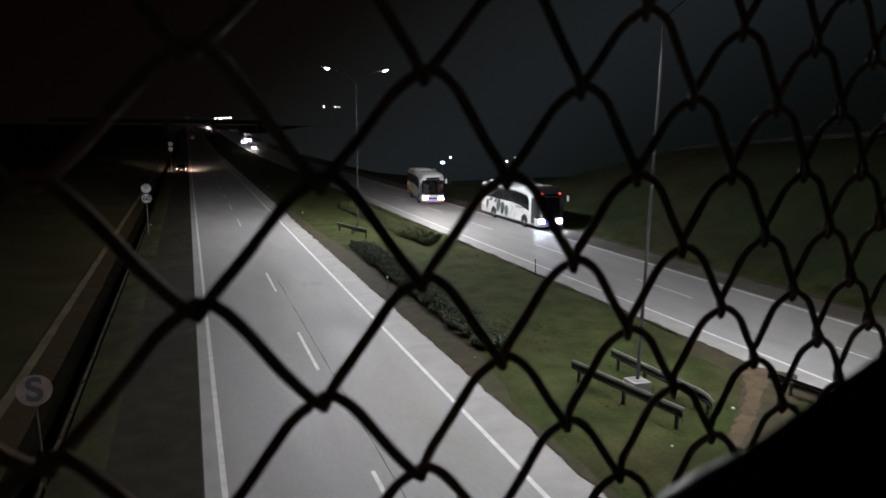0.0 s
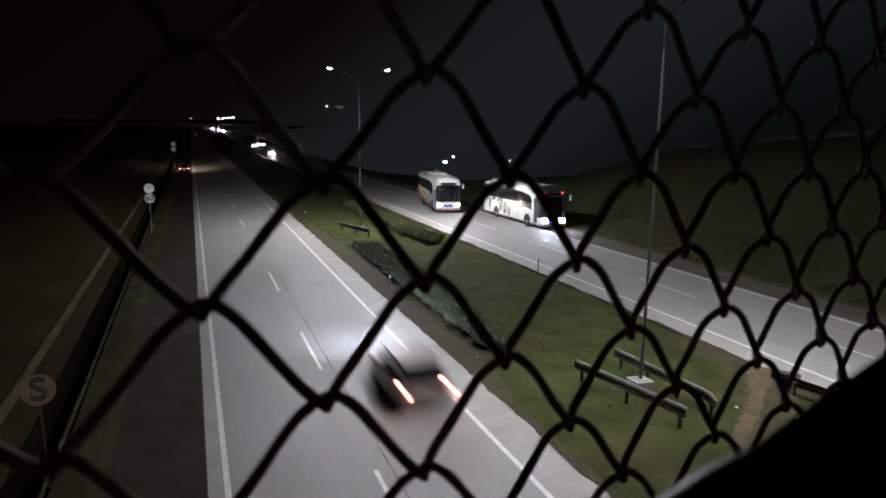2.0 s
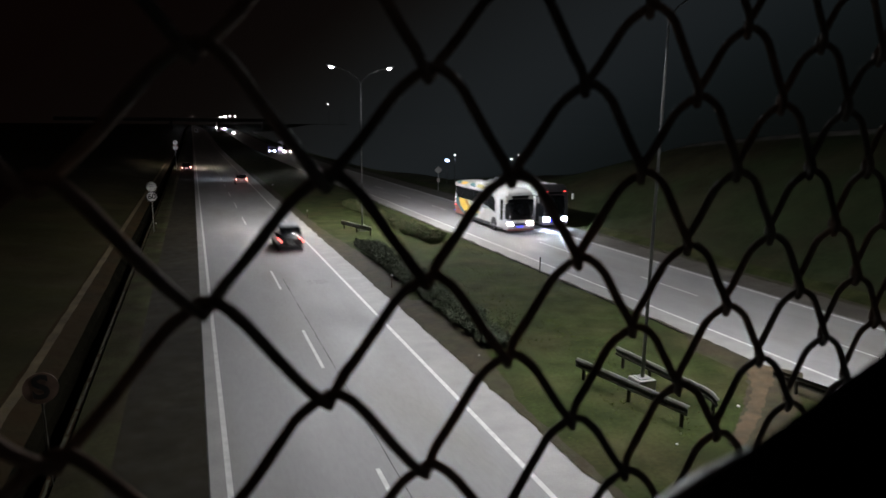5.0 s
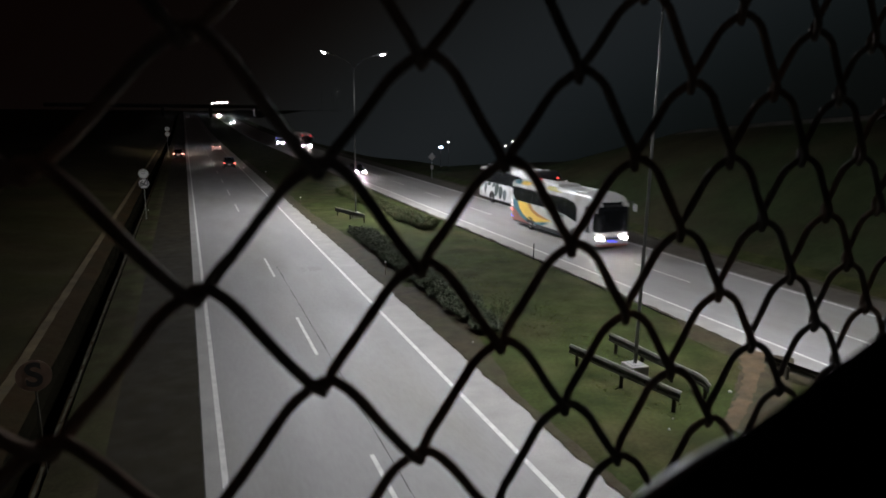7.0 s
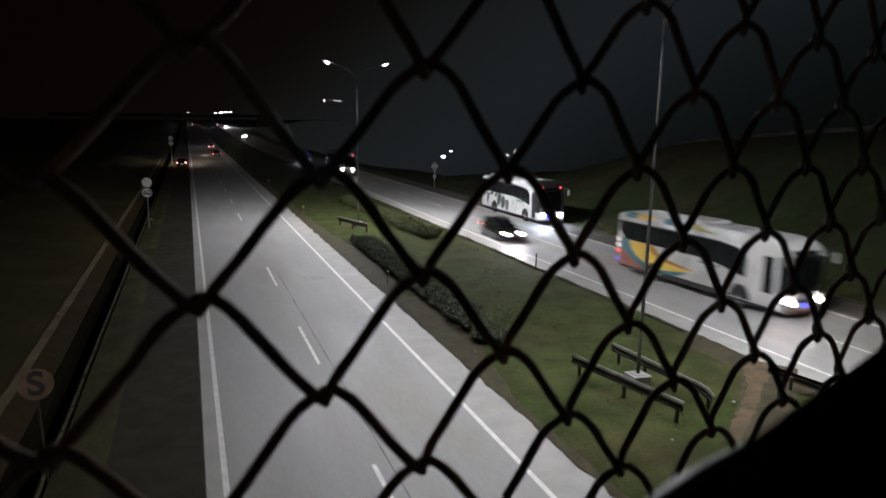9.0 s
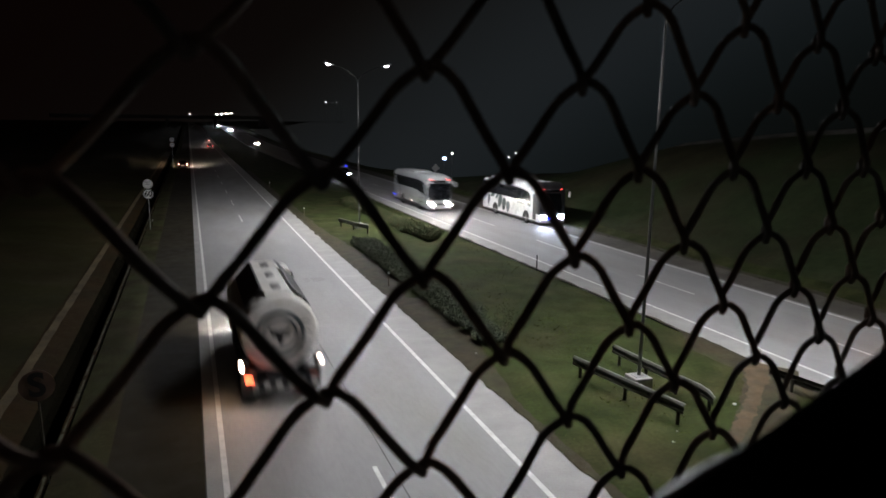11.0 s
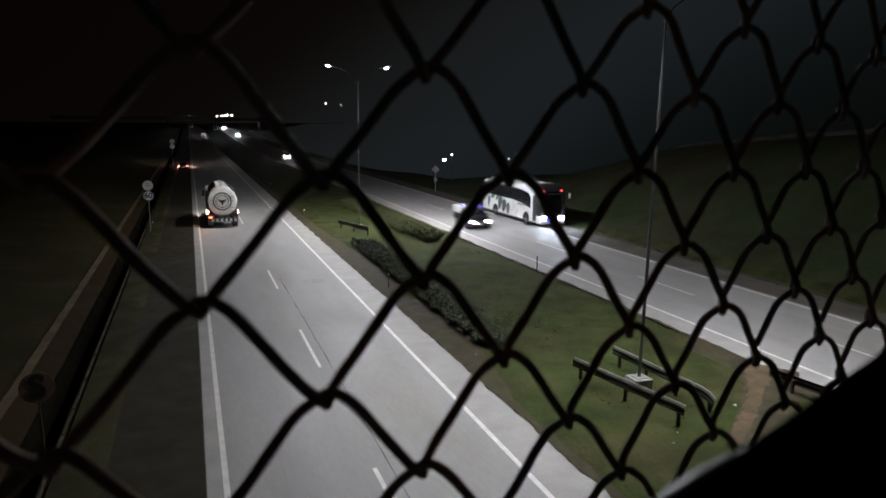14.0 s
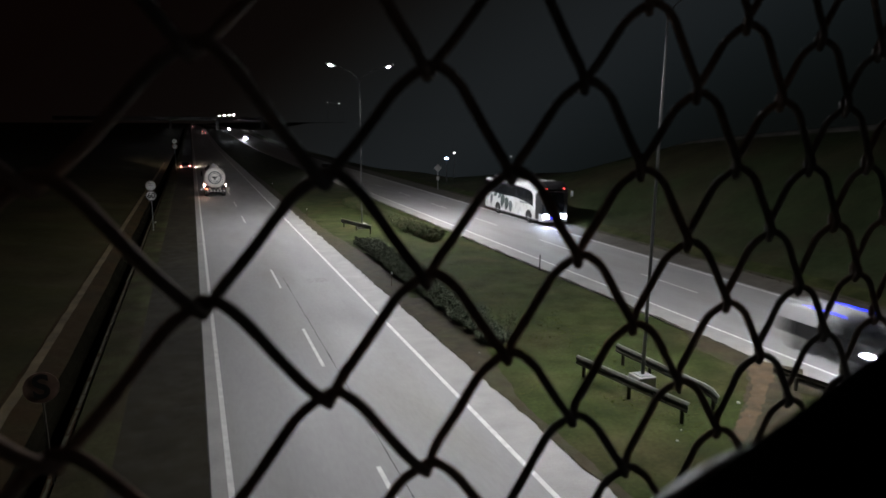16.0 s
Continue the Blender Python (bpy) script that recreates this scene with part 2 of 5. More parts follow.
FAR_BLUE = glowing("distant_blue_lamp", (0.45, 0.6, 1.0), 20)


# ---------------------------------------------------------------- mesh helpers
def link_mesh(name, bm, mat, smooth=False):
    me = bpy.data.meshes.new(name)
    bmesh.ops.recalc_face_normals(bm, faces=bm.faces)
    bm.to_mesh(me)
    bm.free()
    for m in (mat if isinstance(mat, (list, tuple)) else [mat]):
        me.materials.append(m)
    if smooth:
        me.polygons.foreach_set("use_smooth", [True] * len(me.polygons))
        me.set_sharp_from_angle(angle=radians(38))
    return new(name, me)


def part(name, bm, mat, parent, label="", smooth=False):
    ob = link_mesh(name, bm, mat, smooth)
    ob.parent = parent
    if label:
        ob["label"] = label
    return ob


def empty(name, label, category, group="", kind=""):
    ob = new(name)
    ob.empty_display_size = 0.3
    return tagged(ob, label, category, group, kind)


def add_box(bm, x0, x1, y0, y1, z0, z1, bevel=0.0):
    r = bmesh.ops.create_cube(bm, size=1.0)
    bmesh.ops.scale(bm, vec=(x1 - x0, y1 - y0, z1 - z0), verts=r["verts"])
    bmesh.ops.translate(bm, vec=((x0 + x1) / 2, (y0 + y1) / 2, (z0 + z1) / 2), verts=r["verts"])
    if bevel:
        edges = list({e for v in r["verts"] for e in v.link_edges})
        bmesh.ops.bevel(bm, geom=edges, offset=bevel, segments=2, affect="EDGES", profile=0.5)
    return bm


def box(x0, x1, y0, y1, z0, z1, bevel=0.0):
    return add_box(bmesh.new(), x0, x1, y0, y1, z0, z1, bevel)


def add_rod(bm, p0, p1, r0, r1=None, seg=12):
    """A capped, tapered rod from p0 to p1."""
    p0, p1 = Vector(p0), Vector(p1)
    r1 = r0 if r1 is None else r1
    q = (p1 - p0).to_track_quat("Z", "Y").to_matrix()
    rings = []
    for p, r in ((p0, r0), (p1, r1)):
        rings.append([bm.verts.new(p + q @ Vector((r * math.cos(a), r * math.sin(a), 0)))
                      for a in (2 * math.pi * k / seg for k in range(seg))])
    for k in range(seg):
        bm.faces.new((rings[0][k], rings[0][(k + 1) % seg], rings[1][(k + 1) % seg], rings[1][k]))
    bm.faces.new(rings[0][::-1])
    bm.faces.new(rings[1])
    return bm


def rod(p0, p1, r0, r1=None, seg=12):
    return add_rod(bmesh.new(), p0, p1, r0, r1, seg)


def tube(points, radius, seg=8, up=(0, 0, 1)):
    """A round wire through points."""
    bm = bmesh.new()
    pts = [Vector(p) for p in points]
    rings = []
    for k, p in enumerate(pts):
        d = (pts[min(k + 1, len(pts) - 1)] - pts[max(k - 1, 0)]).normalized()
        a = d.cross(Vector(up))
        a = a.normalized() if a.length > 1e-6 else Vector((1, 0, 0))
        b = d.cross(a)
        rings.append([bm.verts.new(p + radius * (a * math.cos(t) + b * math.sin(t)))
                      for t in (2 * math.pi * s / seg for s in range(seg))])
    for r, s in zip(rings, rings[1:]):
        for k in range(seg):
            bm.faces.new((r[k], r[(k + 1) % seg], s[(k + 1) % seg], s[k]))
    bm.faces.new(rings[0][::-1])
    bm.faces.new(rings[-1])
    return bm


def prism(outline, lo, hi, axis="x"):
    """A flat outline of (a, b) pairs given thickness along an axis: x -> (y, z), y -> (x, z), z -> (x, y)."""
    bm = bmesh.new()

    def at(a, b, c):
        return {"x": (c, a, b), "y": (a, c, b), "z": (a, b, c)}[axis]

    low = [bm.verts.new(at(a, b, lo)) for a, b in outline]
    high = [bm.verts.new(at(a, b, hi)) for a, b in outline]
    bm.faces.new(low)
    bm.faces.new(high[::-1])
    for k in range(len(outline)):
        j = (k + 1) % len(outline)
        bm.faces.new((low[k], low[j], high[j], high[k]))
    return bm


def loft(sections):
    """Skin over closed rings with equal numbers of points, capped at both ends."""
    bm = bmesh.new()
    rings = [[bm.verts.new(p) for p in s] for s in sections]
    for r, s in zip(rings, rings[1:]):
        for k in range(len(r)):
            j = (k + 1) % len(r)
            bm.faces.new((r[k], r[j], s[j], s[k]))
    bm.faces.new(rings[0][::-1])
    bm.faces.new(rings[-1])
    return bm


def smooth01(a, b, v):
    s = min(1.0, max(0.0, (v - a) / (b - a)))
    return s * s * (3 - 2 * s)


def road_z(y):
    """The motorway is level near the overpass and climbs gently in the distance."""
    return 4.5 * smooth01(200, 560, y)


# ---------------------------------------------------------------- ground and roads
Y_STEPS = [-90, -60, -40, -20, -8, 0, 6, 10, 12] + [14 + 2 * k for k in range(34)] + [84, 90, 100, 115, 130, 150, 175, 200,
           225, 250, 275, 300, 325, 350, 375, 400, 430, 460, 490, 520, 560, 620, 700, 850, 1100, 1500, 2200]


def strip(x0, x1, lift, y0=-90.0, y1=1500.0, depth=0.0):
    """A road surface between two lines along the motorway; depth gives it a real edge."""
    ys = [y0] + [y for y in Y_STEPS if y0 < y < y1] + [y1]
    bm = bmesh.new()
    rows = [[bm.verts.new((x, y, road_z(y) + z)) for x, z in ((x0, lift), (x1, lift), (x1, lift - depth), (x0, lift - depth))] for y in ys]
    for a, b in zip(rows, rows[1:]):
        for k in ((0, 1), (1, 2), (2, 3), (3, 0)) if depth else ((0, 1),):
            bm.faces.new((a[k[0]], a[k[1]], b[k[1]], b[k[0]]))
    if depth:
        bm.faces.new(rows[0])
        bm.faces.new(rows[-1][::-1])
    return bm


CROSS = [(-900, 1.0), (-300, 1.2), (-80, 1.6), (-40, 1.5), (-20, 1.3), (-13, 1.0), (-9.5, 0.65), (-7.4, 0.32), (-6.6, 0.28),
         (-5.9, 0.22), (-5.2, 0.02), (-4.75, -0.12), (-4.6, -0.5), (-4.1, -0.62), (-3.92, -0.55), (-3.6, -0.06), (-2.9, -0.02), (-2.36, -0.016), (-2.3, -0.06),
         (0, -0.12), (8.6, -0.12), (9.2, -0.05), (10, 0.0), (11.5, 0.02), (13, -0.02), (14.3, -0.02), (16, -0.01), (17.5, 0.0), (19.2, -0.03),
         (19.8, -0.12), (30.5, -0.12), (31.2, -0.02), (32.5, 0.25), (33.7, 0.4), (35, 0.5), (37, 0.65), (39, 0.8), (41, 0.9), (43, 0.95), (45, 1.0), (47, 1.1), (49, 1.2), (50.5, 1.25), (52, 1.3), (54, 1.4), (60, 1.6), (90, 3.2), (140, 3.6), (155, 4.4),
         (170, 4.4), (260, 3.0), (500, 2.0), (1200, 2.0)]


def embankment(x, y):
    """Height that the grassy slope east of the motorway adds to the ground."""
    crest = min(8.5, max(1.6, 8.3 - 0.088 * (y - 45))) - 1.3 + 0.3 * noise.noise(Vector((x * 0.05, y * 0.09, 8)))
    return crest * smooth01(31.8, 52, x) * (1 - smooth01(56, 90, x)) * (1 - smooth01(64, 98, y))


def ridge_soil():
    """A pale raised band along the top of the slope."""
    bm, rows = bmesh.new(), []
    for k in range(61):
        y = 42 + 0.6 * k
        w = 0.75 + 0.5 * noise.noise(Vector((y * 0.3, 2, 0)))
        mid = 52.4 + 0.7 * noise.noise(Vector((y * 0.15, 7, 0)))
        rows.append([bm.verts.new((x, y, 1.32 + (x - 52) * 0.06 + embankment(x, y) + lift)) for x, lift in ((mid - w - 0.4, -0.05), (mid - w * 0.5, 0.28), (mid + w * 0.5, 0.34), (mid + w + 0.4, -0.1))])
    for r, q in zip(rows, rows[1:]):
        for k in range(3):
            bm.faces.new((r[k], r[k + 1], q[k + 1], q[k]))
    tagged(link_mesh("ridge_soil", bm, RIDGE, True), "pale band along the top of the embankment", "soil", kind="structure")


def build_ground():
    bm = bmesh.new()
    grid = []
    for y in Y_STEPS:
        row = []
        for x, z in CROSS:
            rough = 0.0
            if not (-2.6 < x < 9.5 or 19 < x < 31):
                rough = noise.noise(Vector((x * 0.25, y * 0.25, 0))) * (0.05 if -4 < x < 20 else 0.12)
            hill = embankment(x, y)
            row.append(bm.verts.new((x, y, z + hill + road_z(y) + rough)))
        grid.append(row)
    for a, b in zip(grid, grid[1:]):
        for k in range(len(CROSS) - 1):
            f = bm.faces.new((a[k], a[k + 1], b[k + 1], b[k]))
            c = CROSS[k][0]
            # index 4 paints the shade inside the ditch
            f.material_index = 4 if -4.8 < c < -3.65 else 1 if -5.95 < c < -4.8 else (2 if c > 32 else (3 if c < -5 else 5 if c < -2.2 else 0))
    ob = link_mesh("ground", bm, [GRASS, DARK_SOIL, SCRUB, VERGE, DITCH_SHADE, STRIP], True)
    tagged(ob, "dark rough grass verge, median and embankment", "ground", kind="structure")


def ragged(x0, x1, y0, y1, lift, wobble, seed, step=0.5):
    """A patch of earth with uneven sides."""
    bm = bmesh.new()
    n = max(2, int((y1 - y0) / step))
    rows = []
    for k in range(n + 1):
        y = y0 + (y1 - y0) * k / n
        a = (x0(y) if callable(x0) else x0) + wobble * (noise.noise(Vector((y * 0.7, seed, 0))) + 0.5 * noise.noise(Vector((y * 2.3, seed, 5))))
        b = (x1(y) if callable(x1) else x1) + wobble * (noise.noise(Vector((y * 0.6, seed + 9, 0))) + 0.6 * noise.noise(Vector((y * 2.6, seed, 3))))
        rows.append([bm.verts.new((a + (b - a) * s, y, road_z(y) + lift + (0.015 * noise.noise(Vector((a + s * 3, y, seed))) if 0 < s < 1 else 0)))
                     for s in (0, 0.33, 0.66, 1)])
    for r, s in zip(rows, rows[1:]):
        for k in range(3):
            bm.faces.new((r[k], r[k + 1], s[k + 1], s[k]))
    return bm


XL, XR = 0.45, 20.82          # the left edge lines of the two carriageways


def build_roads():
    def piece(name, bm, mat, label, category):
        return tagged(link_mesh(name, bm, mat), label, category, kind="structure")

    west = piece("road_west", strip(0.0, 9.05, 0.0, depth=0.25), CONCRETE, "grey concrete carriageway with worn wheel tracks", "road")
    east = piece("road_east", strip(19.5, 28.35, 0.0, depth=0.25), CONCRETE, "pale concrete carriageway under street lamps", "road")
    piece("shoulder_west", strip(-2.35, -0.004, -0.012, depth=0.2), SHOULDER, "dark asphalt hard shoulder beside the carriageway", "road")
    piece("shoulder_east", strip(28.354, 30.9, -0.012, depth=0.2), DUSTY, "dusty asphalt hard shoulder along the embankment", "road")
    piece("soil_strip_west", ragged(8.98, lambda y: 9.32 + 1.33 * smooth01(18, 27, y) - 0.75 * smooth01(42, 60, y), 6, 130, 0.025, 0.16, 3, 0.2), SOIL, "bare brown soil along the edge of the median", "soil")
    piece("soil_strip_east", ragged(lambda y: 19.36 - 1.25 * smooth01(24.5, 21.5, y) * smooth01(14, 18, y), 19.53, 6, 130, 0.03, 0.22, 17), SOIL, "bare brown soil beside the pavement", "soil")
    piece("verge_soil", ragged(30.7, 31.5, 6, 140, -0.004, 0.2, 23), SOIL, "bare soil at the foot of the embankment", "soil")
    piece("ledge", ragged(-5.75, -5.42, 6, 160, 0.24, 0.05, 61, 0.25), LEDGE, "pale worn concrete ledge above the ditch", "ledge")
    lip = piece("ditch_wall", strip(-3.82, -3.7, -0.07, 6, 160, 0.4), DARK_SOIL, "mossy concrete wall of the ditch", "ditch")
    rnd, y = random.Random(4), 12.0
    while y < 75:
        run = rnd.uniform(0.8, 2.6)
        part("lip_edge", ragged(-3.775, -3.7, y, y + run, -0.055, 0.04, 50 + y, 0.12), DITCH, lip, "pale broken edge of the ditch wall")
        y += run + rnd.uniform(0.05, 0.5)
    piece("stain", ragged(5.6, 6.7, 38.2, 39.3, 0.004, 0.3, 40, 0.12), STAIN, "dull dark oil stain on the concrete", "stain")
    part("pale_margin", strip(7.74, 9.04, 0.003), PALE_EDGE, west, "paler unworn concrete margin")
    part("pale_margin", strip(19.51, 20.73, 0.003), PALE_EDGE, east, "paler unworn concrete margin")
    part("pale_margin", strip(0.01, 0.36, 0.003), PALE_EDGE, west, "paler unworn concrete margin")
    grit, rnd, y = bmesh.new(), random.Random(8), 14.0
    while y < 120:
        run = rnd.uniform(0.1, 0.6)
        x = 30.72 + rnd.uniform(-0.08, 0.12)
        add_box(grit, x, x + rnd.uniform(0.06, 0.16), y, y + run, -0.03, rnd.uniform(0.01, 0.03), 0.01)
        y += run + rnd.uniform(0.1, 1.2)
    tagged(link_mesh("grit", grit, DITCH), "broken pale grit along the shoulder's edge", "gravel", kind="stuff")
    lines = [(west, XL), (west, XL + 7.2), (east, XR), (east, XR + 7.2)]
    for road, x in lines:
        part("edge_line", strip(x - 0.075, x + 0.075, 0.004), ROAD_PAINT, road, "worn white painted edge line")
    for road, x, first in ((west, XL + 3.6, 3.47), (east, XR + 3.6, 8.6)):
        for k in range(28):
            y = first + 13 * (k - 2)
            part("lane_dash", strip(x - 0.06, x + 0.06, 0.004, y - 5, y), ROAD_PAINT, road)
    part("edge_gap", ragged(-0.032, -0.006, 8, 70, -0.006, 0.02, 83, 0.15), SEAM, west, "dark broken gap beside the shoulder")
    part("joint", ragged(4.45, 4.475, 11, 40, 0.004, 0.035, 77, 0.25), SEAM, west, "dark longitudinal joint in the concrete")


build_ground()
ridge_soil()
build_roads()


# ---------------------------------------------------------------- chain-link fence and overpass
FENCE_O = EYE + Vector((0.00034, 0.2059, -0.05148))
FENCE_U = Vector((0.03743, 0.01275, -0.00113))
FENCE_V = Vector((0.00009, 0.00018, 0.0354))
FENCE_N = FENCE_U.cross(FENCE_V).normalized()


def build_fence():
    fence = empty("chain_link_fence", "dark woven chain-link fence on the overpass parapet", "fence")
    depth = 0.0058
    for j in range(-16, 24):
        pts = []
        for k in range(-20 * 12, 26 * 12 + 1):
            s = k / 12.0                      # in half cells; valleys where s + j is even
            m = (s + j) % 2
            d = math.sin(math.pi * m)
            h = 1 - abs(1 - m)                # climbs on the walker's side, falls behind
            h = 0.72 * h + 0.28 * (0.5 - 0.5 * math.cos(math.pi * m))
            if m < 1:                         # the climbing strand hangs a little slack
                h -= 0.03 * math.sin(math.pi * m)
            if m > 1:                         # the shoulder where the strand bends over the crest
                h += 1.36 * (m - 1) * math.exp(-(m - 1) / 0.15)
            h = -0.055 + 1.11 * h
            side = math.copysign(min(1.0, abs(d) * 1.6), d)
            pts.append(FENCE_O + FENCE_U * s + FENCE_V * (j + h) + FENCE_N * (-depth * side))
        part("wire", tube(pts, 0.00195, 8), WIRE, fence, smooth=True)
    return fence


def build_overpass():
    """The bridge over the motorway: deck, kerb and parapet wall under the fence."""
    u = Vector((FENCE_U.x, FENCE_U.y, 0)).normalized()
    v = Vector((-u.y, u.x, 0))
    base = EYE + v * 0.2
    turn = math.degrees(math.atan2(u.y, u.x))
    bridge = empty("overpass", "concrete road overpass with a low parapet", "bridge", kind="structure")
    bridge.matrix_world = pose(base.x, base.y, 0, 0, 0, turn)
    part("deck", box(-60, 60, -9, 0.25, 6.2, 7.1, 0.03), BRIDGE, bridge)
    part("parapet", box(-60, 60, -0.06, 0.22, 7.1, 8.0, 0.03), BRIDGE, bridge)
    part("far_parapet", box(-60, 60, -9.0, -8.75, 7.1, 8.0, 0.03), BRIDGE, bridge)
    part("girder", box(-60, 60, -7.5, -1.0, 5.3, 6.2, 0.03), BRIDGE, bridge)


def build_brace():
    """A steel pipe that crosses close before the lens."""
    brace = empty("brace_pipe", "steel brace pipe in front of the fence, its shade put into near-black colour", "pipe")
    k = 0.45
    a, b = EYE + Vector((0.1611, 0.1522, -0.1540)) * k, EYE + Vector((0.3145, 0.1997, -0.1298)) * k
    d = (b - a).normalized()
    part("pipe", rod(a - d * 0.02, b + d * 0.4, 0.045 * k, seg=40), SHADED_PIPE, brace, smooth=True)
    up = d.cross(a - EYE).normalized()
    up = up if up.z > 0 else -up
    c = a + up * 0.048 * k
    out = d.cross(up)
    # a thin tapering sliver stands in for the lamps' highlight along the edge
    rings = [[c + d * t * k - up * 0.003 * k + (up * math.sin(q) + out * math.cos(q)) * r * k for q in (2 * math.pi * j / 16 for j in range(16))]
             for t, r in ((-0.016, 0.0006), (-0.009, 0.003), (0.0, 0.0045), (0.014, 0.0052), (0.032, 0.0045), (0.048, 0.0028), (0.062, 0.0006))]
    part("scuff", loft(rings), PIPE_GLINT, brace, "pale sliver added as the lamps' highlight on the pipe", smooth=True)


build_fence()
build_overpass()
build_brace()


# ---------------------------------------------------------------- street lamps
def lens_bowl():
    bm = bmesh.new()
    bmesh.ops.create_uvsphere(bm, u_segments=16, v_segments=10, radius=1.0)
    bmesh.ops.delete(bm, geom=[v for v in bm.verts if v.co.z > 0.05], context="VERTS")
    bmesh.ops.scale(bm, vec=(0.17, 0.1, 0.09), verts=bm.verts)
    bmesh.ops.translate(bm, vec=(0, 0, -0.02), verts=bm.verts)
    return bm


def street_lamp(x, y):
    lamp = empty("street_lamp", "tall galvanised double-arm street lamp, lit, on a concrete base", "street lamp", "street lamps of the median")
    lamp.matrix_world = pose(x, y, road_z(y), 0, 1.0 if y < 30 else 0, 0)
    part("base", box(-0.33, 0.33, -0.33, 0.33, -0.3, 0.42, 0.03), CAST, lamp, "weathered concrete footing")
    part("base_plate", box(-0.22, 0.22, -0.22, 0.22, 0.42, 0.45, 0.005), GALV, lamp)
    part("pole", rod((0, 0, 0.44), (0, 0, 12.0), 0.064, 0.034, 16), POLE, lamp, smooth=True)
    for s in (-1, 1):
        pts = [(0, 0, 11.85), (s * 0.25, 0, 12.25), (s * 0.8, 0, 12.65), (s * 1.5, 0, 12.95), (s * 2.0, 0, 13.1)]
        part("arm", tube(pts, 0.022, 8, (0, 1, 0)), POLE, lamp, smooth=True)
        head = part("lamp_head", box(-0.42, 0.42, -0.16, 0.16, -0.02, 0.09, 0.03), GALV, lamp, "grey street-light head")
        head.location = (s * 2.35, 0, 13.14)
        head.rotation_euler = (0, radians(-14 * s), 0)
        lens = part("lens", lens_bowl(), LED_LENS, head, "bright white glowing lens")
    return lamp


LAMPS = [(13.75, 19.1), (12.95, 57.2)]
for x, y in LAMPS:
    street_lamp(x, y)
    for s in (-1, 1):
        for along in (-10.5, 10.5 if y < 30 else 15.0):
            street_light(x + s * 2.35, y, road_z(y) + 12.88, (740 if y < 30 else 1150) if s < 0 else (1020 if y < 30 else 2300), -4.0 if s < 0 else 6.0, along)


# ---------------------------------------------------------------- vehicles
# Every vehicle has its base under the middle of its front bumper (oncoming) and faces -Y; it reaches back along +Y.
def wheel(parent, x, y, r, w, name="wheel"):
    s = 1 if x > 0 else -1
    wh = new(name)
    wh.empty_display_size = 0.2
    wh.parent = parent
    wh.location = (x, y, r)
    tyre = bmesh.new()
    prof = [(r * 0.62, -w / 2), (r * 0.92, -w / 2), (r, -w * 0.36), (r, w * 0.36), (r * 0.92, w / 2), (r * 0.62, w / 2)]
    seg = 22
    rings = [[tyre.verts.new((b, a * math.cos(t), a * math.sin(t))) for a, b in prof] for t in (2 * math.pi * k / seg for k in range(seg))]
    for k in range(seg):
        for i in range(len(prof)):
            j = (i + 1) % len(prof)
            tyre.faces.new((rings[k][i], rings[k][j], rings[(k + 1) % seg][j], rings[(k + 1) % seg][i]))
    part("tyre", tyre, RUBBER, wh, smooth=True)
    rim = rod((-w * 0.36, 0, 0), (w * 0.36, 0, 0), r * 0.62, seg=22)
    add_rod(rim, (s * w * 0.36, 0, 0), (s * w * 0.48, 0, 0), r * 0.2, r * 0.16, 12)
    for k in range(8):
        t = 2 * math.pi * k / 8
        add_rod(rim, (s * w * 0.36, r * 0.42 * math.cos(t), r * 0.42 * math.sin(t)), (s * w * 0.42, r * 0.42 * math.cos(t), r * 0.42 * math.sin(t)), r * 0.06, seg=6)
    part("rim", rim, RIM, wh, smooth=True)
    return wh


def ring_at(y, half, z0, z1, rb, rt, n=5):
    """A rounded cross-section of a vehicle body at y."""
    pts = []
    for cx, cz, r, a0 in ((half - rb, z0 + rb, rb, -90), (half - rt, z1 - rt, rt, 0), (-(half - rt), z1 - rt, rt, 90), (-(half - rb), z0 + rb, rb, 180)):
        for k in range(n):
            a = radians(a0 + 90 * k / (n - 1))
            pts.append((cx + r * math.cos(a), y, cz + r * math.sin(a)))
    return pts


def swoosh(y0, y1, z_of, w_of, n=18):
    """An outline along a curved band: z_of(s) is the middle line, w_of(s) the half width."""
    top = [(y0 + (y1 - y0) * k / n, z_of(k / n) + w_of(k / n)) for k in range(n + 1)]
    low = [(y0 + (y1 - y0) * k / n, z_of(k / n) - w_of(k / n)) for k in range(n + 1)]
    return top + low[::-1]


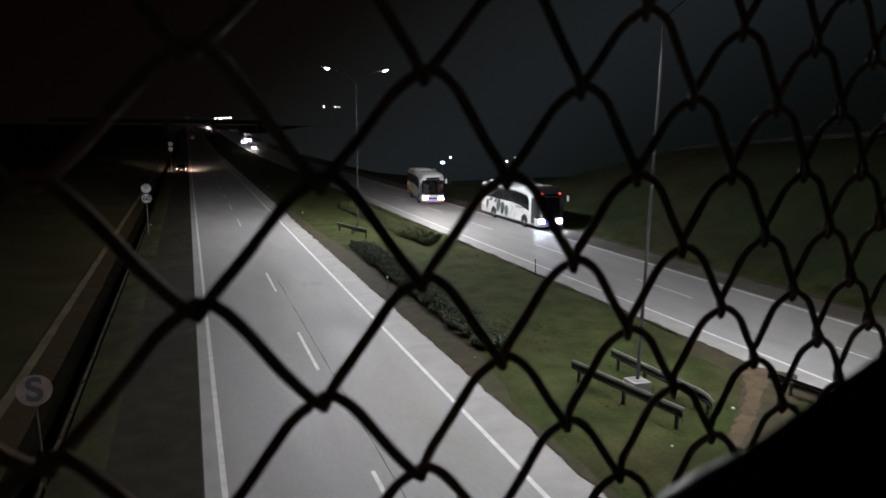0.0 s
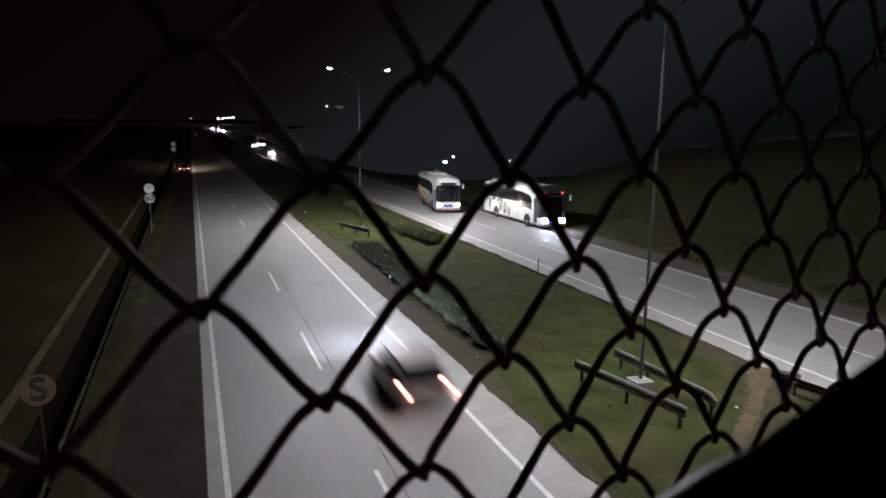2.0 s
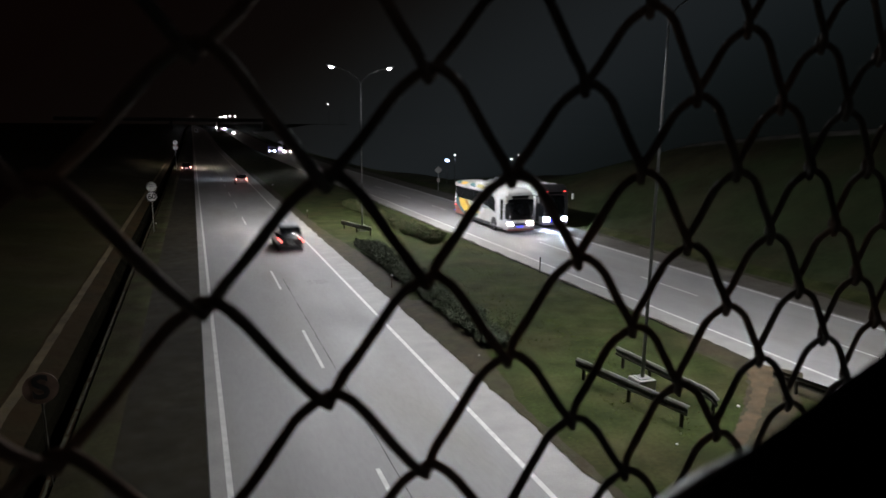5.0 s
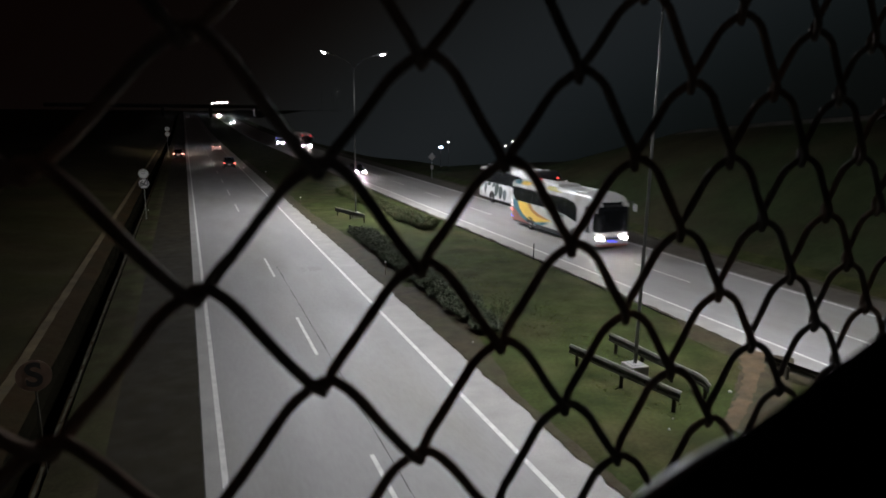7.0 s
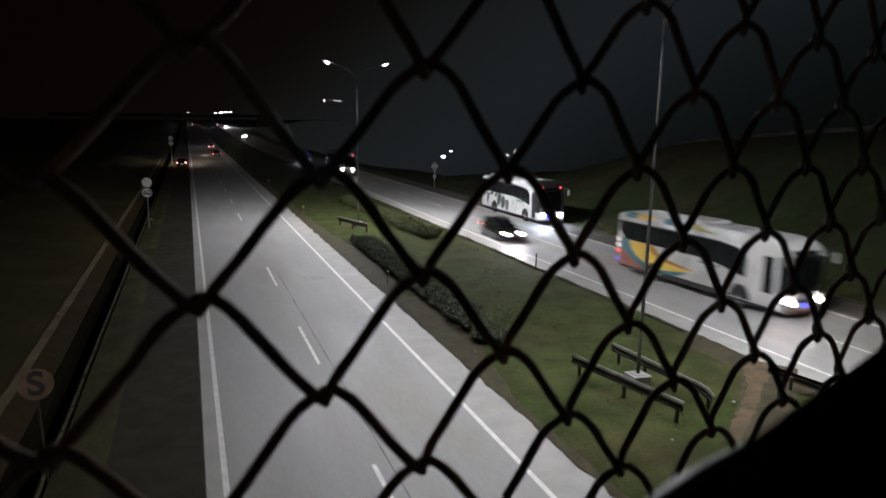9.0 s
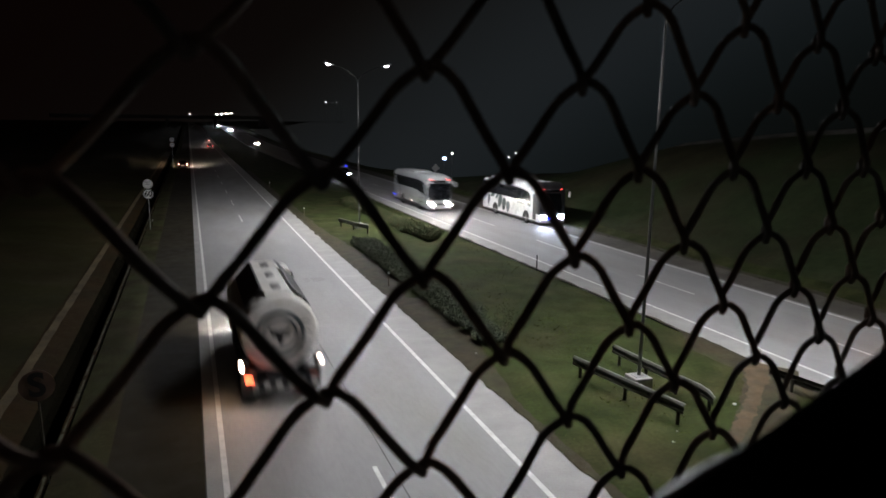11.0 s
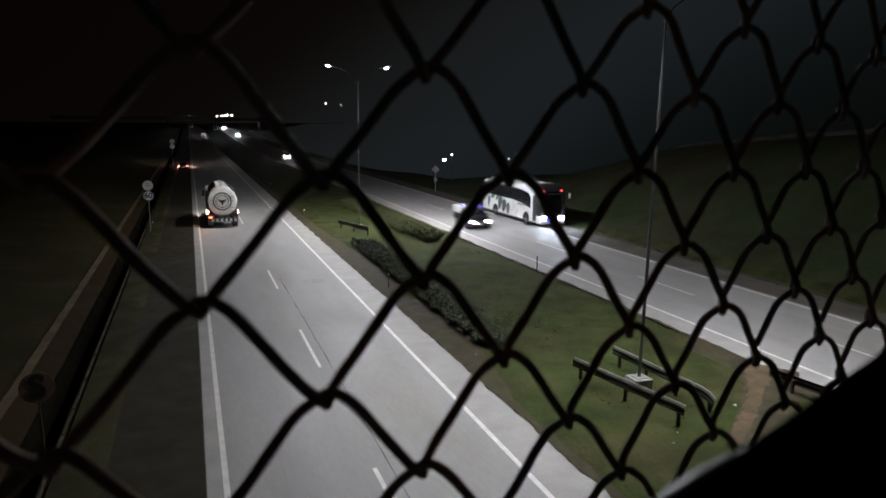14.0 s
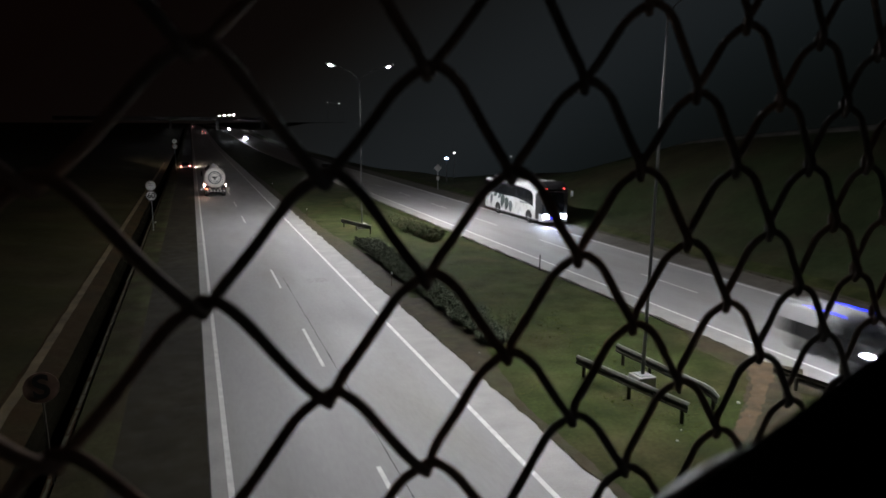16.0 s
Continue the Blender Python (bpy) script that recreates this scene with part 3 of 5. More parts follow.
def coach(name, label, paint, length=11.6, head=HEAD_COOL, livery="", markers=True, roof_high=0.0):
    bus = empty(name, label, "bus")
    leaf = livery == "leaf"
    L, H, RT = length, 3.38 if leaf else 3.55, 0.2 if leaf else 0.32
    secs = []
    for y, half, z0, z1, rt in ((0.0, 1.05, 0.45, 2.35, 0.2), (0.03, 1.17, 0.36, 2.85, 0.25), (0.16, 1.235, 0.32, 3.22, 0.3), (0.5, 1.25, 0.3, H - 0.11 + roof_high * 0.6, 0.32),
                                (1.2, 1.25, 0.3, H + roof_high, 0.32), (2.6, 1.25, 0.3, H + roof_high, 0.32), (4.6, 1.25, 0.3, H + roof_high * 0.3, RT), (6.2, 1.25, 0.3, H, RT), (L - 0.5, 1.25, 0.32, H - 0.02, RT),
                                (L - 0.1, 1.22, 0.4, H - 0.15, 0.2), (L, 1.12, 0.55, H - 0.4, 0.2)):
        secs.append(ring_at(y, half, z0, z1, 0.12, rt))
    part("body", loft(secs), paint, bus, smooth=True)
    # glass: a sloping windscreen and a band of side panes that sweeps down to the front
    ws = bmesh.new()
    rows = [(-0.05, 1.16, 1.12), (-0.055, 1.75, 1.2), (-0.045, 2.3, 1.2), (-0.02, 2.75, 1.18), (0.075, 3.1, 1.06)]
    grid = []
    for y, z, half in rows:
        grid.append([ws.verts.new((half * k / 4, y + 0.13 * (abs(k) / 4) ** 4, z)) for k in range(-4, 5)])
    for a, b in zip(grid, grid[1:]):
        for k in range(8):
            ws.faces.new((a[k], a[k + 1], b[k + 1], b[k]))
    bmesh.ops.solidify(ws, geom=ws.faces[:], thickness=0.03)
    part("windscreen", ws, GLASS_DARK, bus, smooth=True)
    if livery != "leaf":
        wrap = [ring_at(y - 0.012, half + 0.012, 1.14, z1, 0.12, rt) for y, half, z1, rt in ((0.0, 1.05, 2.35, 0.2), (0.03, 1.17, 2.82, 0.25), (0.16, 1.235, 3.06, 0.3), (0.34, 1.245, 3.06, 0.3))]
        part("glass_wrap", loft(wrap), GLASS_DARK, bus, "dark glass curving round the front corners", smooth=True)
    if livery == "leaf":
        mask = [ring_at(y - 0.012, half + 0.012, z0, z1 + 0.006, 0.12, rt) for y, half, z0, z1, rt in
                ((0.0, 1.05, 0.95, 2.35, 0.2), (0.03, 1.17, 0.95, 2.85, 0.25), (0.16, 1.235, 0.95, 3.22, 0.3), (0.5, 1.25, 0.95, 3.44 + roof_high * 0.6, 0.32), (0.85, 1.25, 0.95, 3.5 + roof_high * 0.8, 0.32))]
        part("front_mask", loft(mask), TRIM, bus, "black front panel round the windscreen", smooth=True)
        part("open_door", prism([(0.62, 0.5), (1.25, 0.5), (1.25, 2.7), (0.62, 2.7)], -1.258, -1.24), TRIM, bus, "dark open doorway")
    part("bumper", box(-1.18, 1.18, -0.05, 0.3, 0.3, 0.62, 0.05), paint, bus)
    part("grille", box(-0.55, 0.55, -0.035, 0.05, 0.68, 0.86, 0.02), TRIM, bus)
    part("destination_board", box(-0.6, 0.6, 0.0, 0.06, 2.72, 2.95, 0.02), TRIM, bus)
    part("number_plate", box(-0.26, 0.26, -0.065, -0.05, 0.42, 0.54), PLATE, bus)
    for s in (-1, 1):
        n = 6
        y_front, y_rear = {'leaf': 1.75, 'swoosh': 2.3}.get(livery, 0.95), {'swoosh': L - 0.25, 'leaf': L - 0.22}.get(livery, L - 0.7)
        w = (y_rear - y_front) / n
        top = 3.1 if leaf else 3.02
        band = [(y_front - 0.03, 1.5), (y_front + w, 1.82), (y_front + 2 * w, 1.95), (y_rear - 0.5, 1.95), (y_rear + 0.03, 2.4 if not leaf else 1.75), (y_rear + 0.03, top), (y_front + 2 * w, top), (y_front + w, 3.0), (y_front + 0.35, 2.82), (y_front - 0.03, 2.45)]
        part("window_band", prism(band, s * 1.244, s * 1.255), TRIM, bus, "black band round the side windows")
        for k in range(n):
            ya, yb = y_front + w * k + 0.02, y_front + w * (k + 1) - 0.02
            drop = 0.42 if k == 0 else (0.12 if k == 1 else 0.0)
            drop2 = 0.12 if k == 0 else 0.0
            out = [(ya, 1.98 - drop), (yb, 1.98 - drop2), (yb, 2.94), (ya, 2.94)] if k else [(ya, 1.56), (yb, 1.86), (yb, 2.93), (ya + 0.35, 2.76), (ya, 2.42)]
            if k == n - 1:
                out = [(ya, 1.98), (yb - 0.5, 1.98), (yb, 2.4), (yb, 2.98), (ya, 2.98)]
            part("side_window", prism(out, s * 1.245, s * 1.262), GLASS_DARK, bus)
        part("skirt_trim", box(min(s * 1.24, s * 1.258), max(s * 1.24, s * 1.258), 0.6, L - 0.4, 0.3, 0.42), TRIM, bus)
        lamp = bmesh.new()
        h0, h1, i0 = (0.66, 0.94, 0.6) if leaf else (0.74, 0.89, 0.7)
        add_box(lamp, min(s * i0, s * 1.1), max(s * i0, s * 1.1), -0.045, 0.06, h0, h1, 0.03)
        part("headlight", lamp, head, bus, "lit white headlight")
        # an added lip keeps the headlight's glow off the nearest road
        if not leaf:
            part("lamp_lip", prism([(-0.34, 0.7), (-0.34, 0.728), (0.05, 0.734), (0.05, 0.66)], s * 0.64, s * 1.12), TRIM, bus)
        arm = tube([(s * 1.05, 0.1, 3.1), (s * 1.32, -0.18, 3.12), (s * 1.42, -0.3, 2.95)], 0.03, 6, (0, 1, 0))
        mirror = part("mirror_arm", arm, TRIM, bus, smooth=True)
        part("mirror", box(min(s * 1.34, s * 1.52), max(s * 1.34, s * 1.52), -0.36, -0.26, 2.5, 2.98, 0.03), paint, mirror)
        part("tail_lamp", box(min(s * 0.9, s * 1.1), max(s * 0.9, s * 1.1), L - 0.02, L + 0.015, 0.9, 1.5, 0.02), TAIL, bus, "lit red tail lamp")
        if markers:
            part("marker_lamp", box(min(s * 0.78, s * 0.92), max(s * 0.78, s * 0.92), 0.02, 0.2, 3.12, 3.19, 0.02), MARK_RED, bus, "lit red marker lamp")
        for y in (2.55, L - 3.3):
            arch = [(y + 0.66 * math.cos(t), 0.48 + 0.66 * math.sin(t)) for t in (math.pi * k / 12 for k in range(13))]
            part("wheel_arch", prism(arch, s * 1.244, s * 1.256), TRIM, bus)
            wheel(bus, s * 1.13, y, 0.5, 0.28)
    part("rear_window", prism([(-0.95, 2.1), (0.95, 2.1), (0.85, 2.95), (-0.85, 2.95)], L - 0.03, L + 0.02, "y"), GLASS_DARK, bus)
    ac_w, ac_y, ac_l = (0.5, L - 1.3, 0.9) if leaf else (0.85, L * 0.45, 2.2)
    part("roof_unit", box(-ac_w, ac_w, ac_y, ac_y + ac_l, H - 0.02, H + 0.17, 0.07), paint, bus, "low rounded roof air-conditioner")
    for s in (-1, 1):
        part("roof_rail", rod((s * 1.0, 1.3 if not leaf else 6.3, H - 0.015), (s * 1.0, L - 0.7, H - 0.015), 0.035, seg=8), GALV, bus, "slim bright roof rail", smooth=True)
    if livery == "silver":
        part("roof_panel", box(-0.9, 0.9, 0.9, L - 0.6, H - 0.02, H + 0.025, 0.02), SILVER_CAR, bus, "dull silver roof panel")
        for s in (-1, 1):
            part("skirt_panel", box(min(s * 1.246, s * 1.26), max(s * 1.246, s * 1.26), 3.3, L - 4.1, 0.3, 0.56), TRIM, bus, "black lower skirt between the wheels")
    part("roof_hatch", box(-0.35, 0.35, 2.3, 3.0, H + roof_high - 0.02, H + roof_high + 0.06, 0.03), paint, bus)
    for s in (-1, 1):
        x0, x1 = s * 1.249, s * 1.258
        if livery == "leaf":
            for cy, cz, w, h, tilt, m in ((10.9, 1.3, 0.45, 0.24, 108, GREY_LEAF), (10.0, 1.8, 0.42, 0.15, 168, GREEN_COACH), (8.25, 1.34, 0.6, 0.36, 118, GREEN_COACH), (7.3, 1.16, 0.54, 0.36, 104, GREEN_COACH),
                                          (6.4, 1.0, 0.46, 0.33, 92, GREY_LEAF), (8.9, 1.78, 0.4, 0.16, 150, GREY_LEAF)):
                out = []
                for k in range(16):
                    t = 2 * math.pi * k / 16
                    a, b = 1.15 * w * math.cos(t), 1.5 * h * math.sin(t) * (0.55 + 0.45 * math.cos(t / 2) ** 2)
                    c, d = math.cos(radians(tilt)), math.sin(radians(tilt))
                    out.append((cy + a * c - b * d, cz + a * d + b * c))
                part("leaf_motif", prism(out, x0, x1), m, bus, "dark leaf painted on the side")
            part("script", box(min(x0, x1), max(x0, x1), 2.9, 4.4, 1.62, 1.72), GREY_LEAF, bus, "thin grey line of lettering")
        if livery == "swoosh":
            a = L - 0.25
            # distances forwards from the rear corner
            def decal(name, outline, lift, mat, label):
                part(name, prism([(a - q, z) for q, z in outline], x0, x1 + s * lift), mat, bus, label)
            decal("teal_panel", [(0.1, 2.0), (0.95, 2.0), (1.1, 1.5), (1.7, 1.08), (2.6, 0.78), (3.8, 0.7), (5.0, 0.83), (6.0, 0.98),
                                 (5.0, 0.62), (3.8, 0.46), (2.4, 0.52), (1.3, 0.82), (0.5, 1.25), (0.1, 1.4)], -0.004, TEAL, "teal band under the swoosh")
            decal("red_panel", [(0.0, 0.42), (0.0, 1.4), (0.5, 1.26), (1.3, 0.83), (2.4, 0.53), (3.0, 0.42)], -0.002, BRICK_RED, "red lower corner")
            decal("yellow_swoosh", [(0.92, 1.94), (2.7, 1.94), (3.0, 1.62), (3.8, 1.34), (5.2, 1.15), (6.3, 1.1), (5.0, 0.84), (3.8, 0.71), (2.6, 0.79), (1.7, 1.09), (1.1, 1.5)],
                  0.0, YELLOW, "bright yellow swoosh")
            decal("orange_swoosh", [(2.55, 1.93), (3.1, 1.93), (3.4, 1.62), (4.2, 1.38), (5.3, 1.22), (6.4, 1.12), (5.2, 1.1), (4.0, 1.18), (3.2, 1.4), (2.75, 1.65)],
                  0.003, ORANGE, "orange stripe")
            part("script", box(min(x0, x1), max(x0, x1), 4.0, 5.3, 1.66, 1.76), GREY_LEAF, bus, "thin grey line of lettering")
        if livery == "silver":
            part("green_band", prism(swoosh(1.0, 6.2, lambda q: 0.78 + 0.35 * q ** 1.5, lambda q: 0.3 * (1 - q) ** 0.7 + 0.03), x0, x1), PALE_GREEN, bus, "faint green patch on the lower side")
            part("side_lamp", box(min(x0, x1), max(x0, x1) + 0.01, 5.5, 5.9, 0.63, 0.655), TAIL_WARM, bus, "small lit side lamp")
            part("side_lamp", box(min(x0, x1), max(x0, x1) + 0.01, 9.6, 9.95, 0.93, 0.955), TAIL_WARM, bus, "small lit side lamp")
    if livery == "swoosh":
        def roof_patch(name, outline, mat, label, s, lift):
            """A painted patch on the rounded roof edge: outline gives, for each distance from the rear, its lower and upper angle."""
            bm = bmesh.new()
            grid = []
            for q, a0, a1 in outline:
                row = []
                for k in range(7):
                    a = radians(a0 + (a1 - a0) * k / 6)
                    row.append(bm.verts.new((s * (1.25 - RT + (RT + lift) * math.cos(a)), L - q, H - RT + (RT + lift) * math.sin(a))))
                grid.append(row)
            for r, t in zip(grid, grid[1:]):
                for k in range(6):
                    bm.faces.new((r[k], r[k + 1], t[k + 1], t[k]))
            bmesh.ops.solidify(bm, geom=bm.faces[:], thickness=0.004)
            part(name, bm, mat, bus, label, smooth=True)
        for s in (-1, 1):
            roof_patch("roof_patch", [(0.6, 4, 70), (1.1, 4, 80), (1.7, 4, 60)], TEAL, "teal paint on the roof edge", s, 0.006)
            roof_patch("roof_patch", [(1.7, 4, 60), (2.4, 4, 84), (3.2, 20, 84)], YELLOW, "yellow paint on the roof edge", s, 0.006)
            roof_patch("roof_patch", [(4.0, 10, 80), (4.7, 4, 70), (5.3, 4, 30)], TEAL, "teal paint on the roof edge", s, 0.006)
            roof_patch("roof_patch", [(5.6, 10, 84), (6.8, 4, 70), (7.8, 4, 16)], PALE_YELLOW, "pale yellow paint on the roof edge", s, 0.006)
            part("skirt_panel", box(min(s * 1.246, s * 1.26), max(s * 1.246, s * 1.26), 3.3, L - 4.1, 0.3, 0.58), TRIM, bus, "black lower skirt between the wheels")
            for z in (1.05, 1.4, 1.75):
                part("rear_side_lamp", box(min(s * 1.16, s * 1.235), max(s * 1.16, s * 1.235), L - 0.14, L - 0.02, z, z + 0.2, 0.02), REAR_GLOW if z > 1.2 else MARK_RED, bus, "lit rear corner lamp")
            part("rear_marker", box(min(s * 1.14, s * 1.24), max(s * 1.14, s * 1.24), L - 0.13, L - 0.02, 0.62, 0.7, 0.01), MARK_BLUE, bus, "blue rear marker light")
        part("lower_bumper", box(-1.16, 1.16, -0.07, 0.1, 0.29, 0.42, 0.03), BRICK_RED, bus, "red-brown lower bumper")
        for s in (-1, 1):
            part("door_glass", prism([(0.62, 1.05), (1.25, 1.05), (1.25, 2.75), (0.62, 2.75)], s * 1.243, s * 1.257), GLASS_DARK, bus, "tall dark glass beside the driver")
        part("plate_lamp", box(-0.3, 0.3, -0.075, -0.05, 0.585, 0.615), MARK_BLUE, bus, "blue light strip under the grille")
    if livery == "leaf":
        part("plate_lamp", box(-0.5, 0.16, -0.075, -0.05, 0.62, 0.76), MARK_BLUE, bus, "blue light in the grille")
    if livery == "silver":
        for s in (-1, 1):
            part("fog_lamp", box(min(s * 0.7, s * 0.95), max(s * 0.7, s * 0.95), -0.07, -0.04, 0.44, 0.54), FOG, bus, "lit fog lamp")
        part("rear_strip", box(-1.27, 1.27, L - 0.6, L + 0.03, 0.66, 0.72), MARK_BLUE, bus, "blue light strip at the rear")
    return bus


def car(name, label, paint, length=4.3, height=1.55, head=HEAD_FAR, tail=TAIL, suv=False, front_origin=True, roof=None):
    """A passenger car. Faces -Y with the base under its front, or under its rear when it drives away."""
    ob = empty(name, label, "car")
    o = 0.0 if front_origin else -length
    L, H = length, height
    hip = 0.88 if not suv else 1.0
    low = []
    for f, half, z0, z1 in ((0.0, 0.68, 0.34, 0.62), (0.03, 0.78, 0.24, 0.72), (0.1, 0.84, 0.2, hip - 0.1), (0.26, 0.87, 0.2, hip), (0.5, 0.88, 0.2, hip + 0.02),
                            (0.8, 0.88, 0.2, hip + 0.04), (0.95, 0.85, 0.26, hip + 0.03), (0.99, 0.8, 0.32, hip - 0.02), (1.0, 0.72, 0.4, hip - 0.12)):
        low.append(ring_at(o + L * f, half, z0, z1, 0.08, 0.1))
    part("body", loft(low), paint, ob, smooth=True)
    a, b, c, d = (0.24, 0.42, 0.86, 0.98) if not suv else (0.22, 0.36, 0.92, 0.99)
    cab = [ring_at(o + L * f, half, hip - 0.05, z, 0.03, 0.1) for f, half, z in ((a, 0.76, hip + 0.02), (b, 0.68, H - 0.04), ((b + c) / 2, 0.7, H), (c, 0.68, H - 0.06), (d, 0.74, hip + 0.04))]
    part("glasshouse", loft(cab), GLASS_DARK, ob, smooth=True)
    top = [ring_at(o + L * f, half, z - 0.06, z, 0.02, 0.03) for f, half, z in ((b + 0.01, 0.66, H - 0.01), ((b + c) / 2, 0.69, H + 0.03), (c, 0.67, H - 0.02))]
    part("roof", loft(top), roof or paint, ob, smooth=True)
    part("rear_bumper", box(-0.8, 0.8, o + L - 0.12, o + L + 0.05, 0.3, 0.52, 0.04), paint, ob)
    part("number_plate", box(-0.25, 0.25, o + L + 0.035, o + L + 0.055, 0.56, 0.68), PLATE, ob)
    # added visor, lips and side pieces round the headlights only shape their beams
    part("bonnet_lip", box(-0.8, 0.8, o - 0.26, o + 0.16, 0.698, 0.725, 0.01), paint, ob)
    for s in (-1, 1):
        part("headlight", box(min(s * 0.36, s * 0.7), max(s * 0.36, s * 0.7), o - 0.02, o + 0.04, 0.595, 0.69, 0.01), head, ob, "lit headlight")
        part("lamp_lip", prism([(o - 0.28, 0.56), (o - 0.28, 0.588), (o + 0.06, 0.592), (o + 0.06, 0.5)], s * 0.3, s * 0.76), TRIM, ob, "added lip that cuts off the headlight's downward light")
        if not front_origin:
            shroud = box(min(s * 0.74, s * 0.77), max(s * 0.74, s * 0.77), o - 0.27, o + 0.06, 0.58, 0.705)
            add_box(shroud, min(s * 0.29, s * 0.32), max(s * 0.29, s * 0.32), o - 0.27, o + 0.06, 0.58, 0.705)
            part("lamp_shroud", shroud, TRIM, ob, "added side blinders that narrow the headlight's beam")
        part("tail_lamp", box(min(s * 0.66, s * 0.8), max(s * 0.66, s * 0.8), o + L - 0.06, o + L + 0.03, 0.77, 0.875, 0.02), tail, ob, "lit red tail lamp")
        part("door_mirror", box(min(s * 0.86, s * 1.04), max(s * 0.86, s * 1.04), o + L * 0.3, o + L * 0.3 + 0.1, hip, hip + 0.14, 0.02), paint, ob)
        for f in (0.19, 0.8):
            wheel(ob, s * 0.78, o + L * f, 0.32, 0.2)
    return ob


def light_truck():
    """A small truck with a dark cab, a white cover over its bed and blue light strips on the cover's front corners."""
    ob = empty("light_truck", "small dark truck with a white cover and blue light strips", "truck")
    cab = [ring_at(y, half, z0, z1, 0.1, 0.2) for y, half, z0, z1 in ((0.0, 0.72, 0.45, 0.85), (0.05, 0.84, 0.36, 0.98), (0.22, 0.9, 0.32, 1.06), (0.6, 0.91, 0.32, 1.16), (1.05, 0.88, 0.32, 1.52), (1.3, 0.86, 0.32, 1.6), (1.85, 0.86, 0.34, 1.62), (1.95, 0.85, 0.4, 1.56))]
    part("cab", loft(cab), TRUCK_BLACK, ob, smooth=True)
    part("windscreen", prism([(0.56, 1.14), (1.0, 1.5), (1.04, 1.5), (0.62, 1.14)], -0.72, 0.72), GLASS_DARK, ob)
    part("bumper", box(-0.88, 0.88, -0.06, 0.1, 0.34, 0.54, 0.04), TRUCK_BLACK, ob)
    part("grille", box(-0.48, 0.48, -0.02, 0.06, 0.62, 0.76, 0.02), TRIM, ob)
    part("chassis", box(-0.42, 0.42, 0.4, 4.0, 0.4, 0.62, 0.02), TRIM, ob)
    part("bed", box(-0.88, 0.88, 2.0, 4.1, 0.6, 1.18, 0.02), TRUCK_BLACK, ob, "dark steel bed sides")
    cover = [ring_at(y, half, z0, z, 0.03, 0.1) for y, half, z0, z in ((1.9, 0.8, 1.5, 1.66), (1.97, 0.87, 1.2, 1.78), (2.1, 0.89, 1.14, 1.82), (3.7, 0.89, 1.14, 1.8), (4.2, 0.88, 1.14, 1.74), (4.26, 0.84, 1.18, 1.66))]
    part("cover", loft(cover), TARP, ob, "white canvas cover over the bed", smooth=True)
    part("number_plate", box(-0.24, 0.24, -0.08, -0.06, 0.4, 0.5), PLATE, ob)
    for s in (-1, 1):
        part("roof_strip", box(min(s * 0.72, s * 0.8), max(s * 0.72, s * 0.8), 1.98, 2.75, 1.79, 1.85), MARK_BLUE, ob, "short blue light strip on the cover's edge")
        part("headlight", prism([(-0.05, 0.64), (-0.045, 0.72), (0.06, 0.75), (0.06, 0.64)], s * 0.52, s * 0.86), HEAD_TRUCK, ob, "lit headlight")
        # added lip that blocks the headlight's light close to the bumper
        part("lamp_lip", prism([(-0.36, 0.59), (-0.36, 0.615), (0.05, 0.622), (0.05, 0.55)], s * 0.47, s * 0.92), TRUCK_BLACK, ob)
        part("side_window", prism([(0.85, 1.12), (1.75, 1.12), (1.75, 1.46), (1.2, 1.46)], s * 0.885, s * 0.9), GLASS_DARK, ob)
        part("door_mirror", box(min(s * 0.92, s * 1.08), max(s * 0.92, s * 1.08), 0.88, 0.98, 1.08, 1.24, 0.02), TRUCK_BLACK, ob)
        for y in (0.8, 3.2):
            wheel(ob, s * 0.8, y, 0.35, 0.22)
    return ob


